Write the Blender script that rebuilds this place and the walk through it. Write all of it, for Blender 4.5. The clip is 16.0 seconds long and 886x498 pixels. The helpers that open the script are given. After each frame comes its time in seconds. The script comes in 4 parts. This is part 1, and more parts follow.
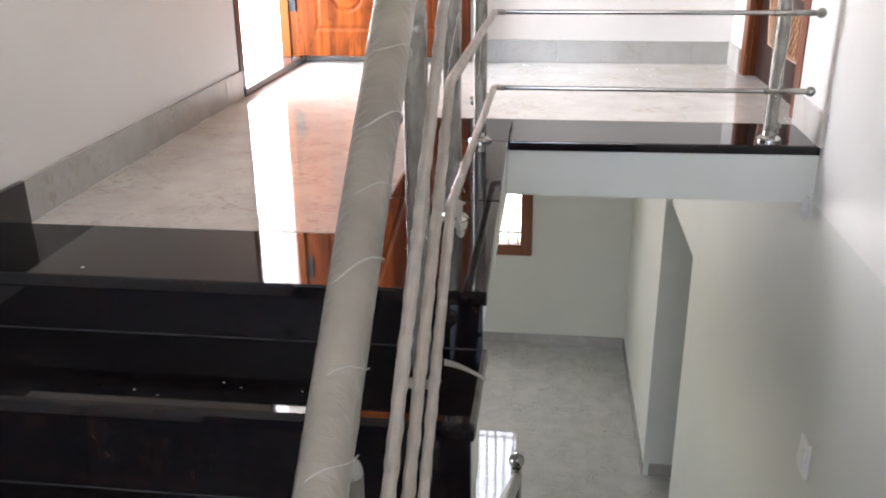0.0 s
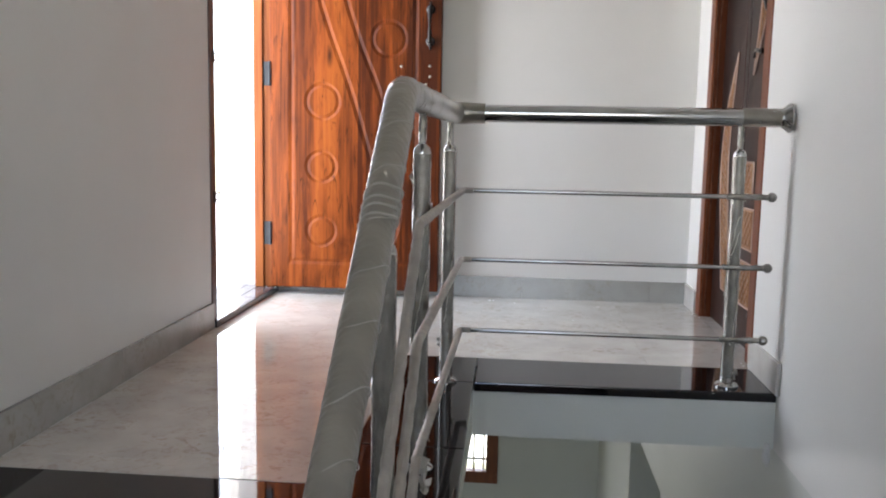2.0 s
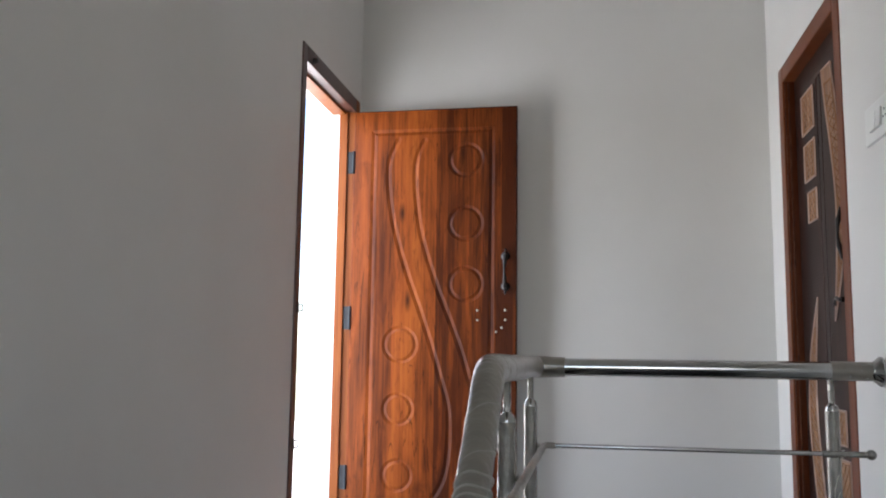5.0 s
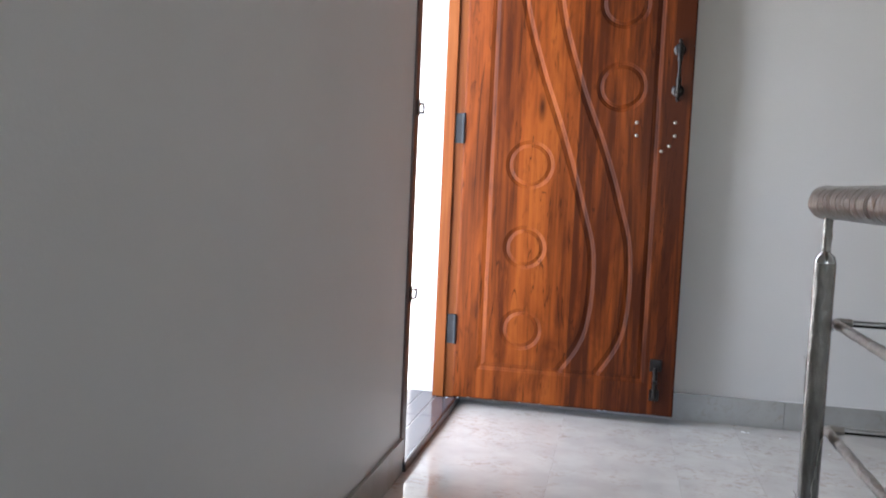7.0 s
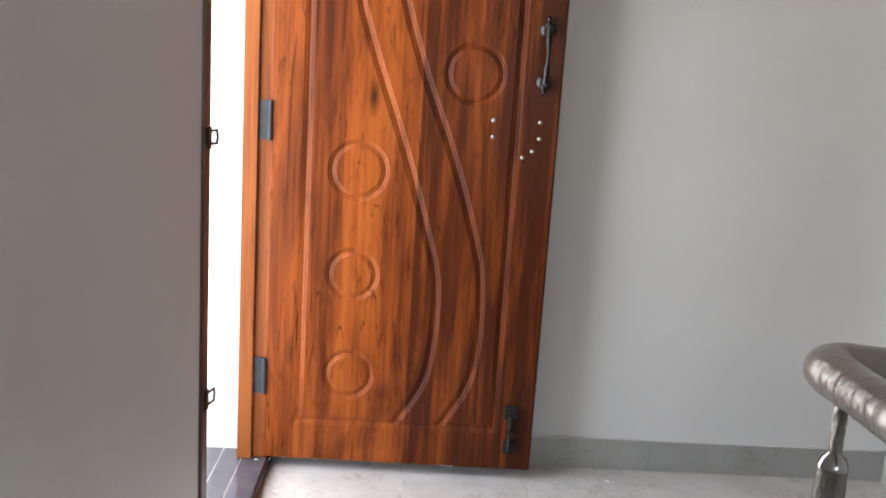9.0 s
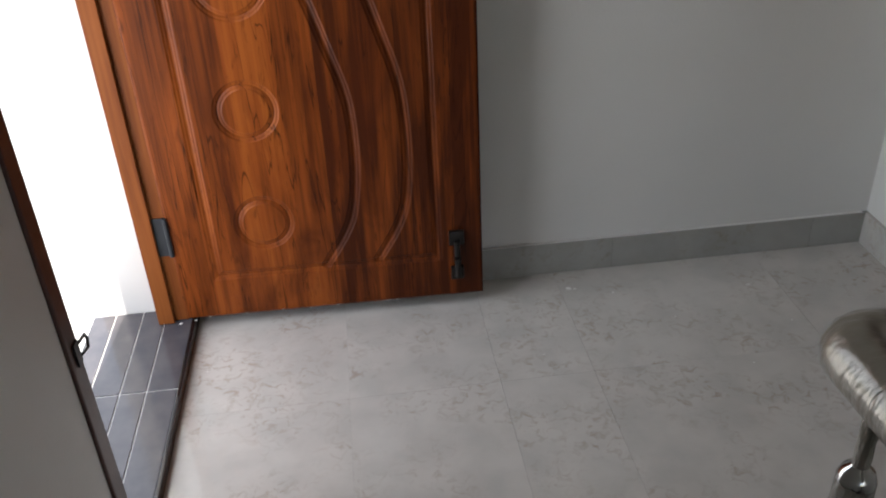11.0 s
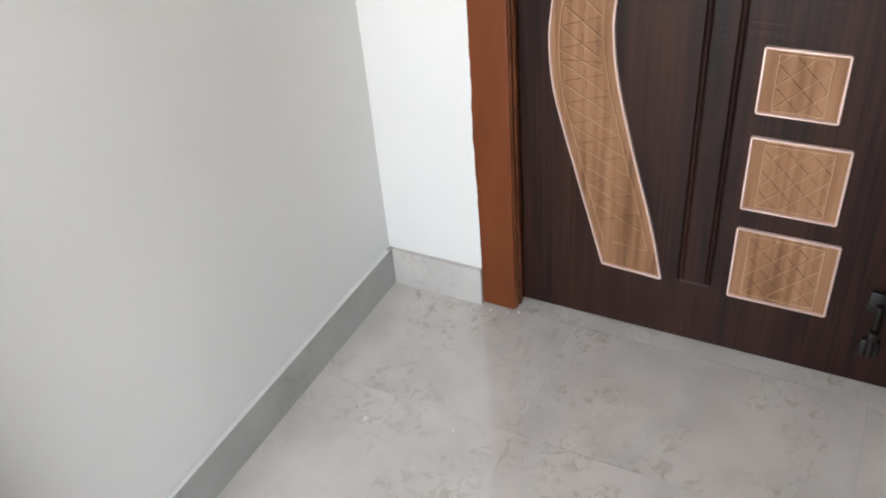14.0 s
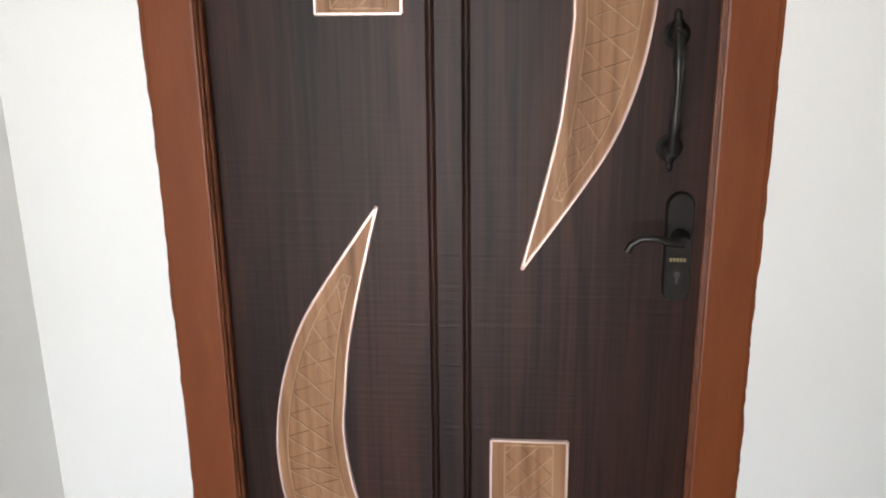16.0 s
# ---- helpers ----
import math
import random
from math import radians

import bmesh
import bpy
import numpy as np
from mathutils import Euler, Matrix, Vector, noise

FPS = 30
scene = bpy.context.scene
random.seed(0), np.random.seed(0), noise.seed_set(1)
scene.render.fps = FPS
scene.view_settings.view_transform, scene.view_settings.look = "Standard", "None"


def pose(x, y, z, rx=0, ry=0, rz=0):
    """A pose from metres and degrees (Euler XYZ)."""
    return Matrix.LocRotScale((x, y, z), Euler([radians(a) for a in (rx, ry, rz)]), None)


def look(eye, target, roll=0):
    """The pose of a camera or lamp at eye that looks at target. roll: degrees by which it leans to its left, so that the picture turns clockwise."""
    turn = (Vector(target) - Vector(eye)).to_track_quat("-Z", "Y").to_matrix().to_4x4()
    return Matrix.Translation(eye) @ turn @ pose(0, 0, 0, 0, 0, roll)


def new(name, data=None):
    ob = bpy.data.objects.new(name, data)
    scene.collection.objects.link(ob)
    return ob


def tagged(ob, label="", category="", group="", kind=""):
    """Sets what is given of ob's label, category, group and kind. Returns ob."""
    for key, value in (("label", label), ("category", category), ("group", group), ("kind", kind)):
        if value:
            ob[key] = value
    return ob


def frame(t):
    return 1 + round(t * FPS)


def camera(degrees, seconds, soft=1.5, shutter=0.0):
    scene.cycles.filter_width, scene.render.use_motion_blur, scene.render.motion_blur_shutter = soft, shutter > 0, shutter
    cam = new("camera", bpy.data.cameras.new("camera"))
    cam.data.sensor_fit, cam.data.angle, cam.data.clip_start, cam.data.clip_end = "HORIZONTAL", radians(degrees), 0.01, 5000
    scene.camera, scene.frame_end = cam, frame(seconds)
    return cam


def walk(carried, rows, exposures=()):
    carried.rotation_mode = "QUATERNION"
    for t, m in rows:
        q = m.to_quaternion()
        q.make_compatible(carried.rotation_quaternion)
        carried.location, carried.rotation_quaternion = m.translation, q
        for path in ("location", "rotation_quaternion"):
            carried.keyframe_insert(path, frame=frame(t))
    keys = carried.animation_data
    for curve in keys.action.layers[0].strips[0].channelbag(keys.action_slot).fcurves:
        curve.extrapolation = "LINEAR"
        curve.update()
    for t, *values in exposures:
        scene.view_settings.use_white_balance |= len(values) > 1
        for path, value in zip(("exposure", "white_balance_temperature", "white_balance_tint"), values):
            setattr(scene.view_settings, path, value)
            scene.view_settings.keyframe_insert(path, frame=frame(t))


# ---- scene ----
cam = camera(54.2, 16.0, soft=2.0)
PATH = [
    (0, (0.213, 0.31, 0.65), (-0.024, 2.16, -0.074), -0.6),
    (0.5, (0.211, 0.302, 0.68), (-0.025, 2.207, 0.117), 0.3),
    (1, (0.212, 0.288, 0.701), (0.002, 2.224, 0.244), 1.0),
    (1.5, (0.217, 0.279, 0.722), (0.033, 2.24, 0.375), 1.1),
    (2, (0.216, 0.282, 0.737), (0.04, 2.259, 0.491), 1.1),
    (2.5, (0.216, 0.264, 0.767), (0.037, 2.254, 0.659), 1.2),
    (3, (0.217, 0.249, 0.798), (0.047, 2.241, 0.845), 1.4),
    (3.5, (0.217, 0.234, 0.829), (0.041, 2.215, 1.04), 1.8),
    (3.7, (0.216, 0.223, 0.841), (0.038, 2.196, 1.112), 1.9),
    (5.8, (0.086, 0.382, 0.835), (-0.327, 2.328, 1.041), 0.1),
    (6, (-0.118, 0.459, 0.822), (-0.494, 2.42, 0.943), -0.2),
    (6.5, (-0.303, 0.697, 0.766), (-0.728, 2.65, 0.711), 0.9),
    (7, (-0.388, 1.134, 0.828), (-0.783, 3.089, 0.679), 2.5),
    (7.5, (-0.495, 1.366, 0.937), (-0.691, 3.344, 0.714), 4.5),
    (8, (-0.575, 1.538, 1.064), (-0.571, 3.518, 0.782), 5.0),
    (8.2, (-0.577, 1.597, 1.086), (-0.541, 3.574, 0.789), 5.1),
    (10.3, (-0.537, 2.218, 1.362), (-0.376, 4.039, 0.551), 0.6),
    (10.5, (-0.509, 2.257, 1.382), (-0.356, 4.027, 0.464), -0.4),
    (11, (-0.46, 2.316, 1.374), (-0.294, 4.021, 0.341), -2.8),
    (11.5, (-0.516, 2.45, 1.377), (-0.256, 4.174, 0.396), -1.7),
    (12, (-0.568, 2.66, 1.386), (-0.171, 4.304, 0.32), -1.4),
    (12.5, (-0.516, 2.831, 1.351), (-0.004, 4.397, 0.217), -4.8),
    (13, (-0.438, 3.07, 1.362), (0.244, 4.521, 0.166), -7.7),
    (13.5, (-0.398, 3.307, 1.342), (0.665, 4.49, 0.13), -7.6),
    (14, (-0.391, 3.459, 1.305), (1.011, 4.258, 0.123), -5.2),
    (14.5, (-0.301, 3.505, 1.3), (1.263, 4.027, 0.167), -3.7),
    (15, (-0.27, 3.56, 1.329), (1.415, 3.842, 0.288), -3.2),
    (15.5, (-0.289, 3.571, 1.404), (1.517, 3.77, 0.567), -2.4),
    (16, (-0.311, 3.59, 1.447), (1.595, 3.754, 0.866), -0.7),
]
WHITE = (6650, 11)
EXPOSURES = [(t, stops + 3.0, (WHITE[0] if t > 9 else WHITE[0] - 150 - 350 * (5 < t < 7.2)) + max(0.0, 1.5 - t) * 260, WHITE[1] + (2.6 if t < 9 else 0.6) + max(0.0, 2.0 - t) * 2.4) for t, stops in (
    (0.0, 0.95), (0.5, 0.4), (1.5, 0.08), (2.5, -0.35), (3.5, -0.66), (6.0, -0.6), (7.0, -0.56), (7.5, -0.68), (8.0, -0.42), (10.5, -0.95), (11.0, -1.5), (11.5, -1.85), (12.0, -1.8), (12.5, -0.9), (13.0, -0.32), (14.0, 0.0), (15.0, 0.04), (16.0, -0.05))]
walk(cam, [(t, look(eye, target, roll)) for t, eye, target, roll in PATH], EXPOSURES)

# ---- measures of the place ----
XL, XR, YB = -0.967, 1.004, 4.4          # left wall, right wall, back wall of the landing
CEIL = 3.0
WELL_X, WELL_Y = 0.108, 2.89           # edges of the stairwell
LOW, SLAB = -3.18, -0.175               # floor of the hall below, underside of the landing
TOP, GO = 1.76, 0.24                   # upper flight: top nosing, going
STEP_Z = (0.0, -0.134, -0.331, -0.50, -0.67, -0.84, -1.01)
MID_Z, MID_Y = STEP_Z[6], TOP - 5 * GO
LOW_YB = 7.72
D1Y0, D1Y1, DTOP = 3.545, 4.30, 2.055   # clear opening of the terrace door
D2Y0, D2Y1 = 3.214, 4.156              # outer frame of the dark door

# ---- world and lights ----
world = bpy.data.worlds.new("world")
scene.world = world
world.use_nodes = True
wn = world.node_tree
sky = wn.nodes.new("ShaderNodeTexSky")
sky.sky_type, sky.sun_disc = "NISHITA", False
sky.sun_elevation, sky.sun_rotation = radians(58), radians(184)
wn.links.new(sky.outputs[0], wn.nodes["Background"].inputs[0])
wn.nodes["Background"].inputs[1].default_value = 0.12


def sun_lamp(strength, elevation, azimuth):
    data = bpy.data.lights.new("sun", "SUN")
    data.energy, data.angle, data.color = strength, radians(0.5), (1, 0.96, 0.9)
    away = Vector((math.sin(azimuth) * math.cos(elevation), math.cos(azimuth) * math.cos(elevation), math.sin(elevation)))
    ob = new("sun", data)
    ob.matrix_world = look(away * 20, (0, 0, 0))
    return ob


def area_lamp(name, eye, target, width, height, power, tint=(1, 1, 1)):
    data = bpy.data.lights.new(name, "AREA")
    data.shape, data.size, data.size_y, data.energy, data.color = "RECTANGLE", width, height, power, tint
    ob = new(name, data)
    ob.matrix_world = look(eye, target)
    return ob


sun_lamp(4.0, radians(58), radians(184))
area_lamp("daylight_terrace_door", (-1.5, 5.5, 1.95), (0, 5.5, 1.95), 5.2, 3.6, 68, (0.955, 0.98, 1.0))
# fill lamp added out of view to brighten the left stair wall
area_lamp("stairwell_fill", (0.7, -1.3, 1.4), (-1.0, 0.9, 1.0), 1.2, 1.2, 2.4, (0.97, 0.985, 1.0))
area_lamp("daylight_hall_window", (-0.6, 7.9, -1.6), (-0.6, 5, -2.2), 1.25, 1.25, 2.6, (0.97, 0.985, 1.0))
# another fill lamp, added beyond sight to raise the hall's brightness
area_lamp("hall_fill", (-3.9, 3.0, -2.0), (0, 3.6, -2.3), 1.6, 1.9, 1.9, (0.97, 0.99, 1.0))


# ---- materials ----
def material(name, color, rough=0.5, metal=0.0, color2=None, scale=4.0, bump=0.0, bump_scale=60.0, coat=0.0, stretch=(1, 1, 1), detail=4.0, spec=0.5):
    m = bpy.data.materials.new(name)
    m.use_nodes = True
    n, l = m.node_tree.nodes, m.node_tree.links
    b = n["Principled BSDF"]
    b.inputs["Base Color"].default_value = (*color, 1)
    b.inputs["Roughness"].default_value = rough
    b.inputs["Metallic"].default_value = metal
    b.inputs["Coat Weight"].default_value = coat
    b.inputs["Specular IOR Level"].default_value = spec
    tc, mp = n.new("ShaderNodeTexCoord"), n.new("ShaderNodeMapping")
    mp.inputs["Scale"].default_value = stretch
    l.new(tc.outputs["Object"], mp.inputs[0])
    if color2:
        no, mix = n.new("ShaderNodeTexNoise"), n.new("ShaderNodeMix")
        mix.data_type = "RGBA"
        no.inputs["Scale"].default_value, no.inputs["Detail"].default_value = scale, detail
        l.new(mp.outputs[0], no.inputs["Vector"])
        rp = n.new("ShaderNodeValToRGB")
        rp.color_ramp.elements[0].position, rp.color_ramp.elements[1].position = 0.35, 0.68
        l.new(no.outputs["Fac"], rp.inputs[0])
        l.new(rp.outputs[0], mix.inputs["Factor"])
        mix.inputs["A"].default_value, mix.inputs["B"].default_value = (*color, 1), (*color2, 1)
        l.new(mix.outputs["Result"], b.inputs["Base Color"])
    if bump:
        nb, bp = n.new("ShaderNodeTexNoise"), n.new("ShaderNodeBump")
        nb.inputs["Scale"].default_value, nb.inputs["Detail"].default_value = bump_scale, 5
        bp.inputs["Strength"].default_value, bp.inputs["Distance"].default_value = bump, 0.004
        l.new(mp.outputs[0], nb.inputs["Vector"])
        l.new(nb.outputs["Fac"], bp.inputs["Height"])
        l.new(bp.outputs[0], b.inputs["Normal"])
    return m


def wood_material(name, dark, mid, light, rough, grain_axis=2, plank=0.0, knots=False, fine=90.0):
    """Grain runs along the chosen axis; planks of that width change tone across the x axis."""
    m = bpy.data.materials.new(name)
    m.use_nodes = True
    n, l = m.node_tree.nodes, m.node_tree.links
    b = n["Principled BSDF"]
    b.inputs["Roughness"].default_value = rough
    tc = n.new("ShaderNodeTexCoord")

    def mapped(scales):
        mp = n.new("ShaderNodeMapping")
        mp.inputs["Scale"].default_value = scales
        l.new(tc.outputs["Object"], mp.inputs[0])
        return mp

    def along(a, k):
        v = [a, a, a]
        v[grain_axis] = k
        return v

    broad, streak = n.new("ShaderNodeTexNoise"), n.new("ShaderNodeTexNoise")
    broad.inputs["Scale"].default_value, broad.inputs["Detail"].default_value = 1.0, 5
    broad.inputs["Distortion"].default_value = 1.2
    streak.inputs["Scale"].default_value, streak.inputs["Detail"].default_value = 1.0, 3
    l.new(mapped(along(15, 1.5)).outputs[0], broad.inputs["Vector"])
    l.new(mapped(along(fine, 2.5)).outputs[0], streak.inputs["Vector"])
    value = n.new("ShaderNodeMath")
    value.operation = "MULTIPLY_ADD"
    l.new(broad.outputs["Fac"], value.inputs[0])
    value.inputs[1].default_value = 0.45 if plank else 0.55
    sm = n.new("ShaderNodeMath")
    sm.operation = "MULTIPLY"
    l.new(streak.outputs["Fac"], sm.inputs[0])
    sm.inputs[1].default_value = 0.25 if plank else 0.45
    l.new(sm.outputs[0], value.inputs[2])
    last = value.outputs[0]
    if plank:
        sep, div, fl, wh = n.new("ShaderNodeSeparateXYZ"), n.new("ShaderNodeMath"), n.new("ShaderNodeMath"), n.new("ShaderNodeTexWhiteNoise")
        wh.noise_dimensions = "1D"
        l.new(tc.outputs["Object"], sep.inputs[0])
        div.operation, fl.operation = "DIVIDE", "FLOOR"
        l.new(sep.outputs[0], div.inputs[0])
        div.inputs[1].default_value = plank
        l.new(div.outputs[0], fl.inputs[0])
        l.new(fl.outputs[0], wh.inputs["W"])
        ad = n.new("ShaderNodeMath")
        ad.operation = "MULTIPLY_ADD"
        l.new(wh.outputs["Value"], ad.inputs[0])
        ad.inputs[1].default_value = 0.085
        l.new(last, ad.inputs[2])
        # boards darken towards the free edge: veneer tone plus painted falloff of the doorway light
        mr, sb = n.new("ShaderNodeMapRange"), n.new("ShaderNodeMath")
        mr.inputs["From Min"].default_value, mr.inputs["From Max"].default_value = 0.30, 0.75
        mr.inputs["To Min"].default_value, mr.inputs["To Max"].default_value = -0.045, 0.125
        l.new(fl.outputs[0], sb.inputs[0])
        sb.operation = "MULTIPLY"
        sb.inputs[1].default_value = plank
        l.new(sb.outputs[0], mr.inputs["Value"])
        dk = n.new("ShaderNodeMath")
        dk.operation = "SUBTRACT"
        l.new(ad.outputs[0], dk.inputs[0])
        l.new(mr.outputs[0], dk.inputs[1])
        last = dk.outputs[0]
    rp = n.new("ShaderNodeValToRGB")
    e = rp.color_ramp.elements
    lo = 0.31 if plank else 0.36
    e[0].position, e[0].color = lo, (*dark, 1)
    e[1].position, e[1].color = lo + (0.40 if plank else 0.30), (*light, 1)
    e.new(lo + (0.17 if plank else 0.12)).color = (*mid, 1)
    l.new(last, rp.inputs[0])
    out = rp.outputs[0]
    if knots:
        vo, lt, mix = n.new("ShaderNodeTexVoronoi"), n.new("ShaderNodeValToRGB"), n.new("ShaderNodeMix")
        vo.inputs["Scale"].default_value = 1.0
        vo.inputs["Randomness"].default_value = 1.0
        l.new(mapped(along(8.5, 2.6)).outputs[0], vo.inputs["Vector"])
        lt.color_ramp.elements[0].position, lt.color_ramp.elements[0].color = 0.03, (1, 1, 1, 1)
        lt.color_ramp.elements[1].position, lt.color_ramp.elements[1].color = 0.17, (0, 0, 0, 1)
        l.new(vo.outputs["Distance"], lt.inputs[0])
        mix.data_type = "RGBA"
        l.new(lt.outputs[0], mix.inputs["Factor"])
        l.new(out, mix.inputs["A"])
        mix.inputs["B"].default_value = (dark[0] * 0.45, dark[1] * 0.4, dark[2] * 0.4, 1)
        out = mix.outputs["Result"]
        # soft reddish brown shadows round the knots and in the heartwood
        hs, hr, mixh = n.new("ShaderNodeTexNoise"), n.new("ShaderNodeValToRGB"), n.new("ShaderNodeMix")
        hs.inputs["Scale"].default_value, hs.inputs["Detail"].default_value, hs.inputs["Distortion"].default_value = 1.0, 6, 1.4
        l.new(mapped(along(9, 2.4)).outputs[0], hs.inputs["Vector"])
        hr.color_ramp.elements[0].position, hr.color_ramp.elements[0].color = 0.53, (0, 0, 0, 1)
        hr.color_ramp.elements[1].position, hr.color_ramp.elements[1].color = 0.74, (0.8, 0.8, 0.8, 1)
        l.new(hs.outputs["Fac"], hr.inputs[0])
        mixh.data_type = "RGBA"
        l.new(hr.outputs[0], mixh.inputs["Factor"])
        l.new(out, mixh.inputs["A"])
        mixh.inputs["B"].default_value = (dark[0] * 1.1, dark[1], dark[2], 1)
        out = mixh.outputs["Result"]
        # wandering dark growth lines of two widths
        for reach, scale, width, depth in ((15, 0.7, 0.009, 0.95), (34, 1.5, 0.012, 0.5)):
            cr, cm, mix2 = n.new("ShaderNodeTexNoise"), n.new("ShaderNodeValToRGB"), n.new("ShaderNodeMix")
            cr.inputs["Scale"].default_value, cr.inputs["Detail"].default_value, cr.inputs["Distortion"].default_value = 1.0, 3, 1.6
            l.new(mapped(along(reach, scale)).outputs[0], cr.inputs["Vector"])
            ce = cm.color_ramp.elements
            ce[0].position, ce[0].color = 0.495 - width, (0, 0, 0, 1)
            ce[1].position, ce[1].color = 0.495 + width, (0, 0, 0, 1)
            ce.new(0.495).color = (depth, depth, depth, 1)
            l.new(cr.outputs["Fac"], cm.inputs[0])
            mix2.data_type = "RGBA"
            l.new(cm.outputs[0], mix2.inputs["Factor"])
            l.new(out, mix2.inputs["A"])
            mix2.inputs["B"].default_value = (dark[0] * 0.45, dark[1] * 0.45, dark[2] * 0.45, 1)
            out = mix2.outputs["Result"]
        # short dark pores and flecks
        po, pr, mix3 = n.new("ShaderNodeTexNoise"), n.new("ShaderNodeValToRGB"), n.new("ShaderNodeMix")
        po.inputs["Scale"].default_value, po.inputs["Detail"].default_value, po.inputs["Distortion"].default_value = 1.0, 4, 0.6
        l.new(mapped(along(52, 11)).outputs[0], po.inputs["Vector"])
        pr.color_ramp.elements[0].position, pr.color_ramp.elements[0].color = 0.60, (0, 0, 0, 1)
        pr.color_ramp.elements[1].position, pr.color_ramp.elements[1].color = 0.74, (0.6, 0.6, 0.6, 1)
        l.new(po.outputs["Fac"], pr.inputs[0])
        mix3.data_type = "RGBA"
        l.new(pr.outputs[0], mix3.inputs["Factor"])
        l.new(out, mix3.inputs["A"])
        mix3.inputs["B"].default_value = (dark[0] * 0.7, dark[1] * 0.7, dark[2] * 0.7, 1)
        out = mix3.outputs["Result"]
    b.inputs["Specular IOR Level"].default_value = 0.14
    l.new(out, b.inputs["Base Color"])
    bp = n.new("ShaderNodeBump")
    bp.inputs["Strength"].default_value, bp.inputs["Distance"].default_value = 0.12, 0.001
    l.new(streak.outputs["Fac"], bp.inputs["Height"])
    l.new(bp.outputs[0], b.inputs["Normal"])
    return m


def tile_material(name, base, vein, rough):
    """Polished porcelain with cloudy patches and short thin brownish flecks."""
    m = bpy.data.materials.new(name)
    m.use_nodes = True
    n, l = m.node_tree.nodes, m.node_tree.links
    b = n["Principled BSDF"]
    tc, oi, add = n.new("ShaderNodeTexCoord"), n.new("ShaderNodeObjectInfo"), n.new("ShaderNodeVectorMath")
    add.operation = "ADD"
    l.new(tc.outputs["Object"], add.inputs[0])
    sc = n.new("ShaderNodeMath")
    sc.operation = "MULTIPLY"
    sc.inputs[1].default_value = 17.0
    l.new(oi.outputs["Random"], sc.inputs[0])
    l.new(sc.outputs[0], add.inputs[1])
    cloud, fleck, fine = n.new("ShaderNodeTexNoise"), n.new("ShaderNodeTexNoise"), n.new("ShaderNodeTexNoise")
    for node, s, d, w in ((cloud, 9.0, 9, 0.15), (fleck, 38.0, 7, 1.1), (fine, 60.0, 4, 0.3)):
        node.inputs["Scale"].default_value, node.inputs["Detail"].default_value, node.inputs["Distortion"].default_value = s, d, w
        l.new(add.outputs[0], node.inputs["Vector"])
    r1 = n.new("ShaderNodeValToRGB")
    r1.color_ramp.elements[0].position, r1.color_ramp.elements[0].color = 0.36, (*[c * 0.94 for c in base], 1)
    r1.color_ramp.elements[1].position, r1.color_ramp.elements[1].color = 0.64, (*[min(1, c * 1.08) for c in base], 1)
    l.new(cloud.outputs["Fac"], r1.inputs[0])
    r2 = n.new("ShaderNodeValToRGB")
    e = r2.color_ramp.elements
    e[0].position, e[0].color = 0.50, (0, 0, 0, 1)
    e[1].position, e[1].color = 0.74, (0.6, 0.6, 0.6, 1)
    l.new(fleck.outputs["Fac"], r2.inputs[0])
    gate = n.new("ShaderNodeTexNoise")
    gate.inputs["Scale"].default_value = 6.0
    l.new(add.outputs[0], gate.inputs["Vector"])
    gr = n.new("ShaderNodeValToRGB")
    gr.color_ramp.elements[0].position, gr.color_ramp.elements[1].position = 0.42, 0.62
    l.new(gate.outputs["Fac"], gr.inputs[0])
    mu = n.new("ShaderNodeMath")
    mu.operation = "MULTIPLY"
    l.new(r2.outputs[0], mu.inputs[0])
    l.new(gr.outputs[0], mu.inputs[1])
    mix = n.new("ShaderNodeMix")
    mix.data_type = "RGBA"
    l.new(mu.outputs[0], mix.inputs["Factor"])
    l.new(r1.outputs[0], mix.inputs["A"])
    mix.inputs["B"].default_value = (*vein, 1)
    l.new(mix.outputs["Result"], b.inputs["Base Color"])
    rr = n.new("ShaderNodeMapRange")
    rr.inputs["To Min"].default_value, rr.inputs["To Max"].default_value = rough, rough + 0.03
    l.new(cloud.outputs["Fac"], rr.inputs["Value"])
    l.new(rr.outputs[0], b.inputs["Roughness"])
    b.inputs["Specular IOR Level"].default_value = 0.95
    return m


